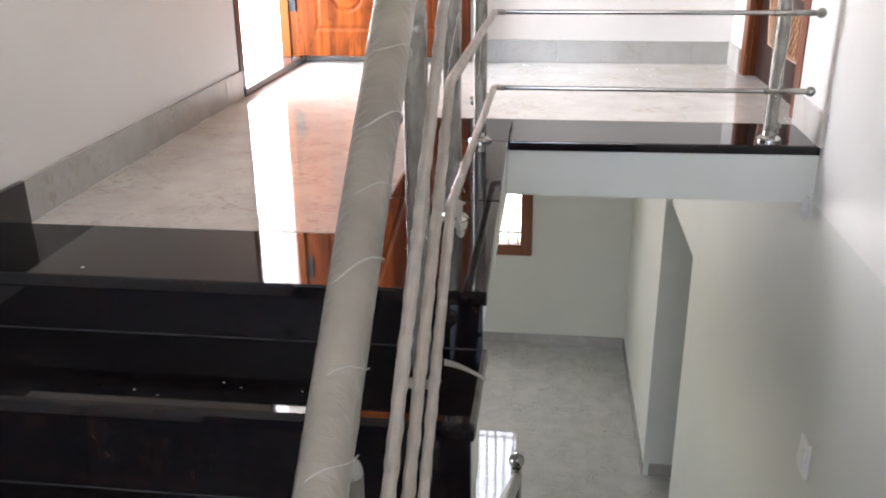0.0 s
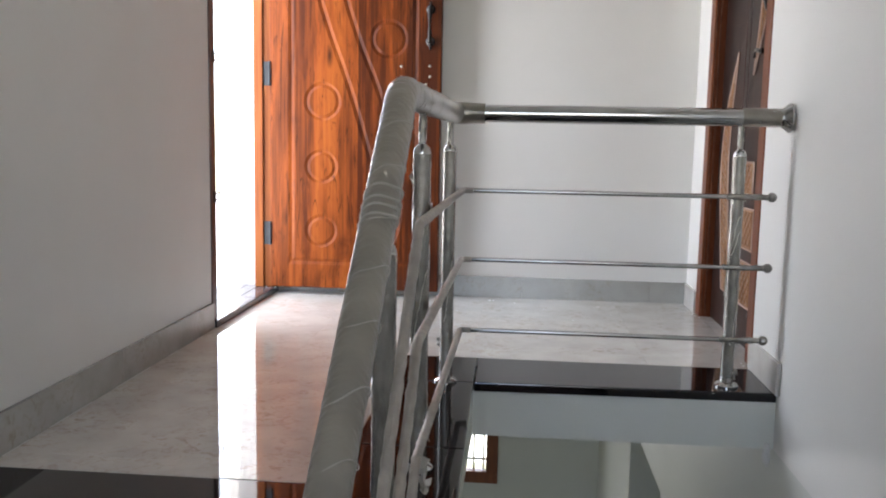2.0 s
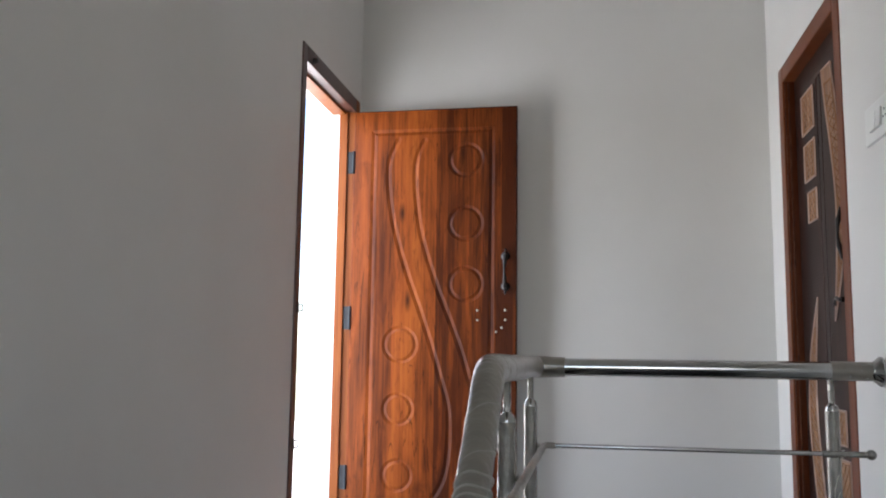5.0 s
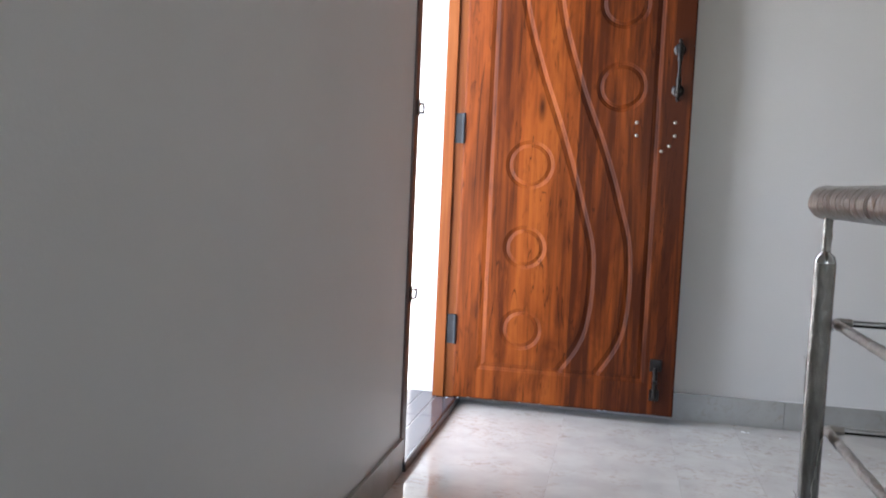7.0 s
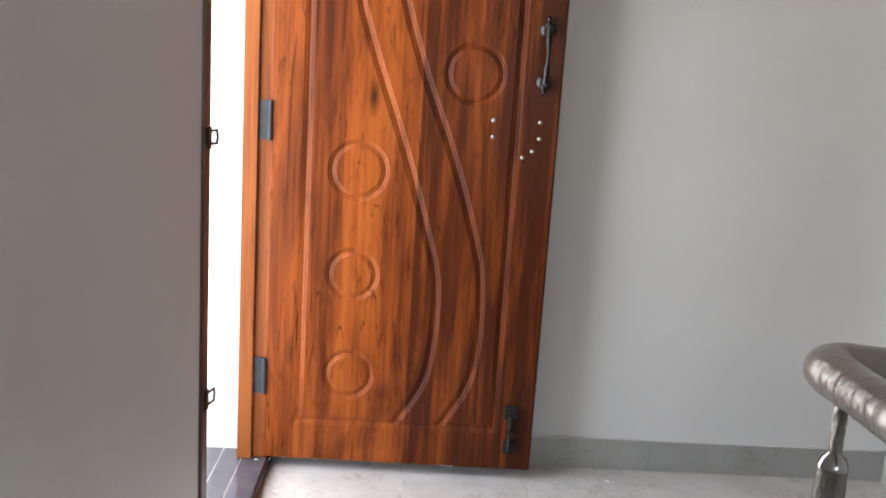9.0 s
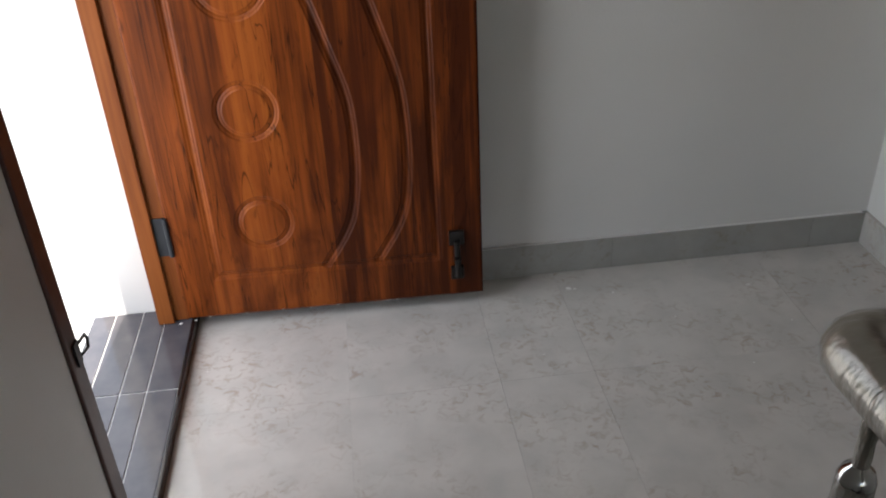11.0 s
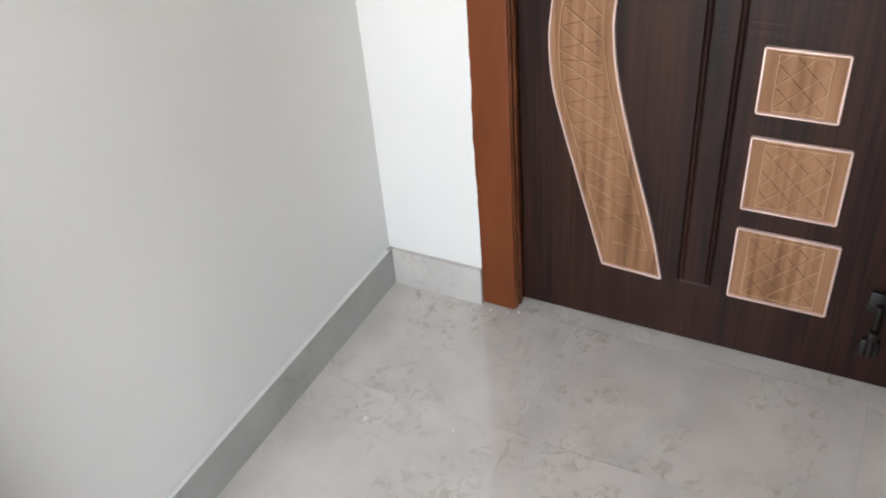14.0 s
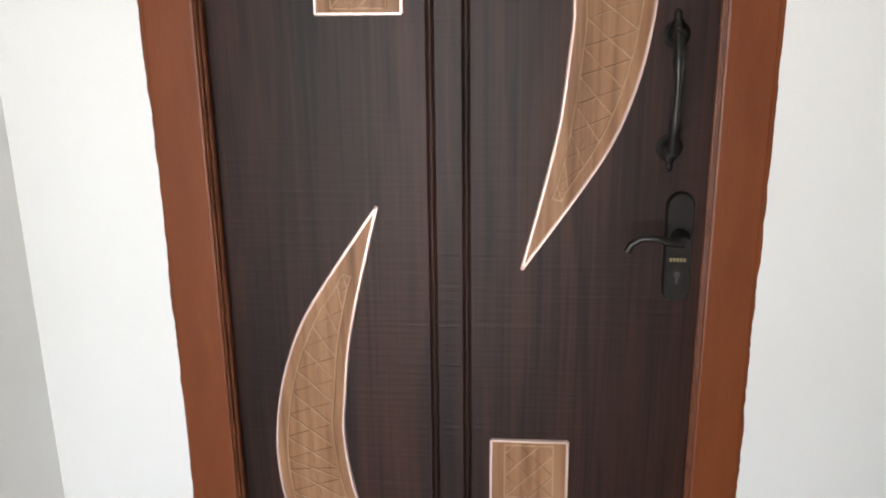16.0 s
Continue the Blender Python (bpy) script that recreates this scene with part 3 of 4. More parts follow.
skirting("baseboard_passage", XR, 3.2, 5.718, 5.73, LOW, LOW + 0.1, SKIRT_SHADED, HS)


for y0, y1 in ((2.10, 2.21), (2.30, 2.52), (2.66, 2.90), (3.05, 3.12)):
    structure("caulk_line", bm_box(XL + 0.0122, XL + 0.0147, y0, y1, 0.0, 0.0015), GROUT, "thin pale line of grout along the skirting", "grout")
for x0, x1 in ((-0.15, 0.985),):
    structure("caulk_line", bm_box(x0, x1, YB - 0.011, YB - 0.001, 0.1002, 0.1012), CHIP, "thin pale line of grout along the skirting", "grout")

# ---- stairs ----
stairs = empty("stairs", 0, MID_Y, MID_Z, "black granite stairs with rounded nosings rising to the landing", "stairs", kind="structure")
SX1 = WELL_X


def at_stairs(bm):
    return moved(bm, 0, -MID_Y, -MID_Z)


for k in range(0, 6):
    z, nose = STEP_Z[k], TOP - k * GO
    if k:
        part("tread", at_stairs(bm_box(XL, SX1, nose, nose + GO + 0.042, z - 0.034, z, 0.010)), GRANITE, stairs)
    part("riser", at_stairs(bm_box(XL, SX1 - 0.010, nose + 0.028, nose + 0.046, STEP_Z[k + 1], z - 0.026)), GRANITE, stairs)
    part("joint", at_stairs(bm_box(XL, SX1 - 0.012, nose + 0.0262, nose + 0.029, STEP_Z[k + 1], STEP_Z[k + 1] + 0.002)), JOINT, stairs, "thin grey joint behind the tread")
cheek = []
for k in range(0, 6):
    y0 = TOP - k * GO + 0.047
    cheek.append(bm_box(XL, 0.085, y0, y0 + (GO if k else 0.05), max(STEP_Z[k] - 0.45, MID_Z - 0.15), STEP_Z[k] - (0.0345 if k else 0.031)))
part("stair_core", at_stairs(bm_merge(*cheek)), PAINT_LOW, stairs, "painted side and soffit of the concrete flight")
structure("stair_mid_landing", wall_boxes([(XL, XR, -1.8, MID_Y + 0.022, MID_Z - 0.15, MID_Z)]), GRANITE, "black granite half landing between the flights", "landing")
low_stairs = empty("stairs_lower", 0.5, 4.06, LOW, "black granite lower flight going down to the hall", "stairs", kind="structure")
n_low = 12
for k in range(1, n_low):
    z = MID_Z - k * (MID_Z - LOW) / n_low
    y = MID_Y + (k - 1) * 0.30
    part("tread", moved(bm_box(0.14, XR, y + 0.02, y + 0.32, z - 0.17, z, 0.004), -0.5, -4.06, -LOW), GRANITE, low_stairs)

# granite border of the landing: along the top step, the well and its far edge
border = empty("granite_border", -0.4, 1.9, 0, "polished black granite border round the stairwell edge", "floor border", kind="structure")
for x0, x1, y0, y1 in ((XL, -0.176, TOP, 2.043), (-0.174, WELL_X, TOP, 2.30), (-0.174, WELL_X, 2.302, WELL_Y - 0.001), (-0.174, WELL_X, WELL_Y + 0.001, 3.197), (WELL_X + 0.002, XR, WELL_Y, 3.197)):
    slab = bm_box(x0, x1, y0, y1, -0.029, 0.0, 0.004)
    for v in slab.verts:      # the well's edges are laid a little out of square
        if v.co.x > 0.05 and x0 < 0:
            v.co.x -= 0.022 * max(0.0, v.co.y - TOP) / (WELL_Y - TOP)
        if x0 > 0:
            v.co.y += 0.018 * (v.co.x - x0) / (x1 - x0) if v.co.y < 3 else 0.0
            v.co.x -= 0.022 if v.co.x < 0.3 else 0.0
    part("slab", moved(slab, 0.4, -1.9, 0), GRANITE, border)

# ---- terrace door: frame, threshold, carved leaf ----
door_1 = empty("door_1", XL, D1Y1, 0.03, "open teak terrace door with carved curves and rings, folded back along the wall", "door", kind="structure")


def on_door(bm):
    return moved(bm, -XL, -D1Y1, -0.03)


def frame_profile(x0, x1, y0, y1, z0, z1, bevel=0.004):
    return bm_box(x0, x1, y0, y1, z0, z1, bevel)


part("door_frame", on_door(bm_merge(
    frame_profile(XL - 0.125, XL + 0.006, D1Y0 - 0.05, D1Y0, 0.03, DTOP + 0.068),
    frame_profile(XL - 0.125, XL + 0.006, D1Y0 + 0.001, D1Y1 - 0.001, DTOP, DTOP + 0.068))), FRAME_DARK, door_1, "dark polished wooden frame")
part("hinge_jamb", on_door(frame_profile(XL - 0.078, XL + 0.006, D1Y1, D1Y1 + 0.06, 0.03, DTOP + 0.068)), TEAK_FRAME, door_1, "orange teak hinge jamb")
part("rebate_strip", on_door(bm_merge(
    frame_profile(XL - 0.076, XL - 0.034, D1Y1 - 0.014, D1Y1 + 0.002, 0.031, DTOP + 0.002, 0.002),
    frame_profile(XL - 0.110, XL - 0.045, D1Y0 + 0.015, D1Y1 - 0.015, DTOP - 0.014, DTOP + 0.002, 0.002))), TEAK_FRAME, door_1, "orange teak rebate of the frame")

FACE_Y = 4.297
LX0, LX1, LZ0, LZ1 = XL - 0.002, -0.163, 0.034, 2.055
CURVES = [
    [(-.743, 1.907), (-.790, 1.774), (-.768, 1.533), (-.700, 1.285), (-.604, 1.02), (-.522, .765), (-.478, .577), (-.495, .32), (-.578, .166)],
    [(-.612, 1.90), (-.656, 1.769), (-.630, 1.476), (-.552, 1.214), (-.460, .985), (-.398, .80), (-.350, .6), (-.360, .33), (-.440, .170)]]
RINGS = [(-.723, .307, .065), (-.723, .610, .067), (-.717, .912, .076), (-.406, 1.199, .076), (-.408, 1.489, .076), (-.408, 1.798, .076)]


def carved_line(d, half, deep):
    """A shallow channel whose two walls each go down in two small steps."""
    wall = lambda w: 1 / (1 + np.exp(np.clip((np.abs(d) - w) / 0.0006, -40, 40)))
    return -deep * (wall(half) + wall(half - 0.0075))


def teak_relief(u, v):
    x, z = u + LX0, v + LZ0
    h = np.zeros_like(x)
    for c in CURVES:
        h += carved_line(distance_to_line(x, z, smooth_curve(c, 8)), 0.0120, 0.0026)
    for cx, cz, r in RINGS:
        h += carved_line(np.hypot(x - cx, z - cz) - r, 0.0100, 0.0027)
    bx = np.abs(x + 0.574) - 0.291
    bz = np.abs(z - 1.052) - 0.892
    h += carved_line(np.maximum(bx, bz), 0.0115, 0.0022)
    edge = np.minimum(np.minimum(u, (LX1 - LX0) - u), np.minimum(v, (LZ1 - LZ0) - v))
    return h - 0.0025 * np.exp(-(edge / 0.003) ** 2)


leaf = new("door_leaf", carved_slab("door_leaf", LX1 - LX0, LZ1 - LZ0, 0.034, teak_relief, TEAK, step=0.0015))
leaf.parent = door_1
leaf.location = (LX0 - XL, FACE_Y - D1Y1, LZ0 - 0.03)
leaf.rotation_euler = (0, 0, radians(-1.1))
leaf["label"] = "carved orange-brown teak leaf with dark knots"


def leaf_part(name, bm, mat, label="", smooth=True):
    return part(name, moved(bm, -LX0, -FACE_Y, -LZ0), mat, leaf, label, smooth)


def bow_handle(x, y, z0, z1, out, axis="y"):
    """A cast pull with two round rosettes and a bowed grip, standing out towards -y."""
    zc = (z0 + z1) / 2
    a = moved(bm_lathe([(0.020, 0), (0.021, 0.004), (0.014, 0.009), (0.010, out * 0.7)]), x, y, z0 + 0.015, 90)
    b = moved(bm_lathe([(0.020, 0), (0.021, 0.004), (0.014, 0.009), (0.010, out * 0.7)]), x, y, z1 - 0.015, 90)
    pts = [(x, y - out * (0.62 + 0.38 * math.sin(math.pi * k / 12)), z0 + 0.012 + (z1 - z0 - 0.024) * k / 12) for k in range(13)]
    radii = [0.0048 + 0.004 * abs(math.cos(math.pi * k / 12)) + 0.0022 * (k in (3, 9)) for k in range(13)]
    tip = [(0.0025, -0.038), (0.0065, -0.031), (0.0045, -0.024), (0.011, -0.016), (0.012, -0.006)]
    low = moved(bm_lathe(tip, 14), x, y - 0.009, z0 + 0.015)
    high = moved(bm_lathe(tip, 14), x, y - 0.009, z1 - 0.015, 180)
    return bm_merge(a, b, low, high, bm_tube(pts, 0.007, 12, radii=radii))


leaf_part("handle", bow_handle(-0.215, FACE_Y, 1.172, 1.343, 0.045), BLACK, "black iron pull handle")
leaf_part("floor_bolt", bm_merge(
    bm_box(-0.252, -0.212, FACE_Y - 0.010, FACE_Y, 0.195, 0.238, 0.003), bm_box(-0.249, -0.215, FACE_Y - 0.010, FACE_Y, 0.088, 0.128, 0.003),
    moved(bm_lathe([(0.008, 0), (0.008, 0.11)], 12), -0.232, FACE_Y - 0.014, 0.10), bm_box(-0.240, -0.224, FACE_Y - 0.034, FACE_Y - 0.01, 0.15, 0.165, 0.003)), BLACK, "black iron tower bolt")
for x, z in ((-.347, 1.075), (-.346, 1.029), (-.216, 1.077), (-.215, 1.031), (-.232, .995), (-.258, .976)):
    leaf_part("screw", moved(bm_lathe([(0.006, 0), (0.006, 0.002), (0.003, 0.004)], 10), x, FACE_Y + 0.001, z, 90), SCREW)
chips = random.Random(12)
wear = [bm_box(x, x + chips.uniform(0.002, 0.007), FACE_Y - 0.0004, FACE_Y + 0.004, LZ0 - 0.0008, LZ0 + chips.uniform(0.0006, 0.0015), 0.0004) for x in [chips.uniform(LX0 + 0.05, LX1 - 0.01) for _ in range(9)]]
wear += [bm_box(LX1 - chips.uniform(0.0004, 0.0010), LX1 + 0.0004, FACE_Y - 0.0004, FACE_Y + 0.004, z, z + chips.uniform(0.002, 0.006), 0.0004) for z in [chips.uniform(0.05, 1.9) for _ in range(10)]]
leaf_part("edge_chip", bm_merge(*wear), CHIP, "small pale chips along the worn veneer edge", False)
for z in (0.29, 1.037, 1.80):
    part("hinge", on_door(bm_merge(bm_box(XL - 0.038, XL - 0.002, D1Y1 - 0.004, D1Y1 + 0.001, z - 0.055, z + 0.055, 0.001),
                                  moved(bm_lathe([(0.006, -0.055), (0.006, 0.055)], 10), XL - 0.001, D1Y1 - 0.008, z))), HINGE, door_1, "grey steel butt hinge")
for z in (0.51, 1.04):
    part("latch_eye", on_door(bm_merge(bm_box(XL + 0.006, XL + 0.010, D1Y0 - 0.03, D1Y0 - 0.008, z - 0.022, z + 0.022, 0.001),
        bm_tube([(XL + 0.008, D1Y0 - 0.012, z + 0.012), (XL + 0.014, D1Y0 + 0.015, z + 0.013), (XL + 0.014, D1Y0 + 0.022, z), (XL + 0.014, D1Y0 + 0.015, z - 0.013), (XL + 0.008, D1Y0 - 0.012, z - 0.012)], 0.003, 8))),
        BLACK, door_1, "small dark wire latch eye")
part("latch_eye", on_door(moved(bm_lathe([(0.014, 0), (0.014, 0.006), (0.009, 0.02)], 12), XL + 0.006, 3.62, DTOP + 0.025, 0, 90)), BLACK, door_1, "small dark bolt socket")

threshold = empty("threshold", -1.1, 3.93, 0.0, "raised dark tiled threshold of the terrace doorway", "threshold", kind="structure")
part("bed", moved(bm_box(-1.232, XL + 0.010, D1Y0 - 0.048, D1Y1 + 0.058, -0.02, 0.0275), 1.1, -3.93, 0), CHIP, threshold, "pale mortar bed")
part("front_edge", moved(bm_box(XL + 0.0102, XL + 0.020, D1Y0 - 0.048, D1Y1 + 0.058, -0.0, 0.030, 0.002), 1.1, -3.93, 0), GRANITE, threshold, "dark granite front edge")
for x0, x1 in ((-1.228, -1.170), (-1.167, -1.096), (-1.093, -1.032), (-1.029, XL + 0.010)):
    for y0, y1 in ((D1Y0 - 0.046, 4.008), (4.012, D1Y1 + 0.056)):
        part("tile", moved(bm_box(x0, x1, y0, y1, 0.02, 0.03, 0.0015), 1.1, -3.93, 0), SILL_TILE, threshold)

# ---- dark door: brown frame, laminate leaf with inlays ----
door_2 = empty("door_2", XR, 3.69, 0.0, "closed dark brown door with pale carved wood inlays in a brown frame", "door", kind="structure")


def on_door2(bm):
    return moved(bm, -XR, -3.69, 0)


FD, D2IN0, D2IN1 = 0.072, 3.289, 4.076
for y0, y1, z0, z1 in ((D2Y0, D2IN0, 0.003, 2.125), (D2IN1, D2Y1, 0.003, 2.125)):
    part("frame_jamb", on_door2(bm_box(XR - 0.003, XR + 0.13, y0, y1, z0, z1, 0.004)), FRAME_BROWN, door_2, "brown painted jamb")
part("frame_head", on_door2(bm_box(XR - 0.003, XR + 0.13, D2IN0 + 0.001, D2IN1 - 0.001, 2.125 - FD, 2.125, 0.004)), FRAME_BROWN, door_2, "brown painted head")
for y, s in ((D2IN0, -1), (D2IN1, 1)):
    part("frame_bead", on_door2(bm_merge(
        bm_tube([(XR + 0.006, y + s * -0.0005, 0.006), (XR + 0.006, y + s * -0.0005, 2.05)], 0.0025, 10),
        bm_tube([(XR + 0.022, y + s * -0.001, 0.006), (XR + 0.022, y + s * -0.001, 2.05)], 0.004, 10))), FRAME_BEAD, door_2)


def paint_edge(y, side, seed):
    """The ragged line where the frame's brown paint runs onto the wall."""
    rg, bm, rows = random.Random(seed), bmesh.new(), []
    width = 0.002
    for k in range(260):
        z = 0.01 + 2.1 * k / 259
        width = min(0.0055, max(0.0006, width + rg.uniform(-0.0011, 0.0011)))
        rows.append([bm.verts.new((x, y + side * d, z)) for x, d in ((XR - 0.0006, -0.002), (XR - 0.0006, width), (XR + 0.001, width), (XR + 0.001, -0.002))])
    for a, b in zip(rows, rows[1:]):
        for k in range(4):
            bm.faces.new((a[k], a[(k + 1) % 4], b[(k + 1) % 4], b[k]))
    bm.faces.new(rows[0][::-1])
    bm.faces.new(rows[-1])
    bmesh.ops.recalc_face_normals(bm, faces=bm.faces)
    return bm


for y, side, seed in ((D2Y0, -1, 5), (D2Y1, 1, 8)):
    part("paint_edge", on_door2(paint_edge(y, side, seed)), FRAME_BROWN, door_2, "ragged brown paint line on the wall")
LEAF_X = 1.05
L2Y0, L2Y1 = D2IN0 - 0.004, D2IN1 + 0.004
CY, CZ = 3.696, 1.052


def dark_relief(u, v):
    y, z = L2Y1 - u, v + 0.006
    h = np.zeros_like(y)
    for yc in (3.724, 3.668):
        for o in (-0.004, 0.004):
            h += np.where((z > 0.158) & (z < 1.95), groove(np.abs(y - yc - o), 0, 0.0016, 0.0035), 0)
    for zc in (0.158, 1.95):
        h += np.where(np.abs(y - CY) < 0.03, groove(np.abs(z - zc), 0, 0.002, 0.0025), 0)
    return h


fine_u = np.concatenate([L2Y1 - yc + np.linspace(-0.010, 0.010, 33) for yc in (3.724, 3.668)])
fine_v = np.concatenate([zc - 0.006 + np.linspace(-0.006, 0.006, 17) for zc in (0.158, 1.95)])
leaf2 = new("door_leaf", carved_slab("dark_door_leaf", L2Y1 - L2Y0, 2.05, 0.034, dark_relief, WENGE,
                                     across=np.unique(np.concatenate([fine_u, np.linspace(0, L2Y1 - L2Y0, 24)])), up=np.unique(np.concatenate([fine_v, np.linspace(0, 2.05, 40)]))))
leaf2.parent = door_2
leaf2.location = (LEAF_X - XR, L2Y1 - 3.69, 0.006)
leaf2.rotation_euler = (0, 0, radians(-90))
leaf2["label"] = "dark wenge laminate leaf with twin grooves"
OUT = [(3.815, 1.104), (3.912, .962), (3.958, .882), (3.990, .79), (4.006, .70), (4.009, .635), (4.002, .56), (3.985, .49), (3.940, .333), (3.889, .160)]
INN = [(3.815, 1.104), (3.852, .955), (3.872, .86), (3.883, .76), (3.888, .69), (3.876, .588), (3.839, .442), (3.793, .281), (3.764, .154)]


def resampled(line, n):
    line = np.array(line)
    s = np.concatenate([[0], np.cumsum(np.hypot(*np.diff(line, axis=0).T))])
    t = np.linspace(0, s[-1], n)
    return np.stack([np.interp(t, s, line[:, i]) for i in (0, 1)], -1)


def panel_mesh(left, right, x_face, depth=0.006, flip=1):
    """A strip between two lines of (y, z) points on the leaf, raised towards -x, as a fine grid."""
    n = len(left)
    bm = bmesh.new()
    cols = 9
    rows = []
    for a, b in zip(left, right):
        rows.append([bm.verts.new((x_face, a[0] + (b[0] - a[0]) * k / (cols - 1), a[1] + (b[1] - a[1]) * k / (cols - 1))) for k in range(cols)])
    for r0, r1 in zip(rows, rows[1:]):
        for k in range(cols - 1):
            bm.faces.new((r0[k], r0[k + 1], r1[k + 1], r1[k]))
    ext = bmesh.ops.extrude_face_region(bm, geom=bm.faces[:])
    bmesh.ops.translate(bm, vec=(depth, 0, 0), verts=[g for g in ext["geom"] if isinstance(g, bmesh.types.BMVert)])
    bmesh.ops.recalc_face_normals(bm, faces=bm.faces)
    return bm


def flat_bar(points, width, x_face, depth):
    """A thin raised strip along (y, z) points."""
    pts = [Vector((x_face, p[0], p[1])) for p in points]
    bm, rings = bmesh.new(), []
    for i, p in enumerate(pts):
        t = (pts[min(i + 1, len(pts) - 1)] - pts[max(i - 1, 0)]).normalized()
        s = Vector((0, -t.z, t.y)) * width / 2
        o = Vector((depth, 0, 0))
        rings.append([bm.verts.new(q) for q in (p - s, p - s * 0.55 - o, p + s * 0.55 - o, p + s)])
    for a, b in zip(rings, rings[1:]):
        for k in range(3):
            bm.faces.new((a[k], a[k + 1], b[k + 1], b[k]))
        bm.faces.new((a[3], a[0], b[0], b[3]))
    bm.faces.new(rings[0])
    bm.faces.new(rings[-1][::-1])
    bmesh.ops.recalc_face_normals(bm, faces=bm.faces)
    return bm


def flipped(line):
    return [(2 * CY - y, 2 * CZ - z) for y, z in line]


def inlay(left, right, closed_end=True):
    """An inlay between two lines: pale rim, wood field and a carved lattice."""
    n = 46
    le, ri = resampled(smooth_curve(left, 10) if len(left) > 2 else left, n), resampled(smooth_curve(right, 10) if len(right) > 2 else right, n)
    field = on_door2(panel_mesh(le, ri, LEAF_X - 0.003, 0.004))
    ob = part("inlay_panel", field, INLAY, door_2, "pale grained wood inlay with a pinkish rim")
    edge = [flat_bar(le, 0.0060, LEAF_X - 0.002, 0.0050), flat_bar(ri, 0.0060, LEAF_X - 0.002, 0.0050), flat_bar([le[-1], ri[-1]], 0.0060, LEAF_X - 0.002, 0.0050)]
    if np.hypot(*(le[0] - ri[0])) > 0.01:
        edge.append(flat_bar([le[0], ri[0]], 0.0060, LEAF_X - 0.002, 0.0050))
    part("rim", on_door2(bm_merge(*edge)), INLAY_RIM, ob)
    lines, faint = [], []
    w = np.hypot(*(le - ri).T)
    ok = [i for i in range(n) if w[i] > 0.024]
    lo, hi = ok[0] + (2 if np.hypot(*(le[0] - ri[0])) < 0.01 else 3), ok[-1] - 3

    def at(i, f):
        return le[i] + (ri[i] - le[i]) * f
    inset = 0.019 if len(left) > 2 else 0.024
    border_l = [at(i, min(0.34, inset / w[i])) for i in range(lo, hi + 1)]
    border_r = [at(i, 1 - min(0.34, inset / w[i])) for i in range(lo, hi + 1)]
    for ln in (border_l, border_r, [border_l[0], border_r[0]], [border_l[-1], border_r[-1]]):
        lines.append(flat_bar(ln, 0.0042, LEAF_X - 0.0025, 0.0036))
    if len(left) == 2:
        ya, yb = sorted((border_l[0][0], border_r[0][0]))
        za, zb = sorted((border_l[0][1], border_l[-1][1]))
        for sign in (1, -1):
            for c in np.arange(-0.3, 0.3, 0.043):
                ends = []
                for y in (ya, yb):
                    z = za + sign * (y - (ya if sign > 0 else yb)) + c
                    ends.append((y, z))
                (y0, z0), (y1, z1) = ends
                t0, t1 = sorted(((za - z0) / (z1 - z0), (zb - z0) / (z1 - z0)))
                t0, t1 = max(0, t0), min(1, t1)
                if t1 - t0 > 0.12:
                    p, q = ((y0 + (y1 - y0) * t, z0 + (z1 - z0) * t) for t in (t0, t1))
                    (lines if sign < 0 else faint).append(flat_bar([p, q], 0.0030, LEAF_X - 0.0025, 0.0034 if sign < 0 else 0.0024))
    else:
        length = sum(np.hypot(*(at(i + 1, .5) - at(i, .5))) for i in range(lo, hi))
        count = int(length / 0.040)
        for j in range(count - 1):
            i0 = (hi - lo) * j // count
            i1, i2 = (hi - lo) * (j + 1) // count, (hi - lo) * (j + 2) // count
            lines.append(flat_bar([border_l[i0], border_r[i1]], 0.0036, LEAF_X - 0.0025, 0.0036))
            faint.append(flat_bar([border_r[i0], border_l[i1]], 0.0034, LEAF_X - 0.0025, 0.0026))
            if j % 2 == 0:
                mid = (border_l[i1] + border_r[i1]) / 2
                faint.append(flat_bar([(border_l[i0] + border_r[i0]) / 2, mid], 0.0030, LEAF_X - 0.0025, 0.0022))
    part("lattice", on_door2(bm_merge(*lines)), INLAY_LIT, ob, "raised slanting carved ribs, lightened as if catching light")
    part("cross_rib", on_door2(bm_merge(*faint)), INLAY, ob, "faint crossing carved ribs")
    return ob


inlay(OUT, INN)
inlay(flipped(OUT), flipped(INN))
for y0, y1, z0, z1 in ((3.626, 3.493, .563, .684), (3.626, 3.460, .363, .514), (3.626, 3.443, .152, .316)):
    inlay([(y0, z1), (y0, z0)], [(y1, z1), (y1, z0)])
    inlay([(2 * CY - y0, 2.092 - z0), (2 * CY - y0, 2.092 - z1)], [(2 * CY - y1, 2.092 - z0), (2 * CY - y1, 2.092 - z1)])


def on_face2(bm):
    """From a local frame (x across towards -y of the room, -y out of the leaf, z up) to the dark door."""
    return on_door2(moved(bm, LEAF_X, 0, 0, 0, 0, -90))


part("handle", on_face2(bow_handle(-3.352, 0, 1.188, 1.388, 0.045)), BLACK, door_2, "black iron pull handle", True)


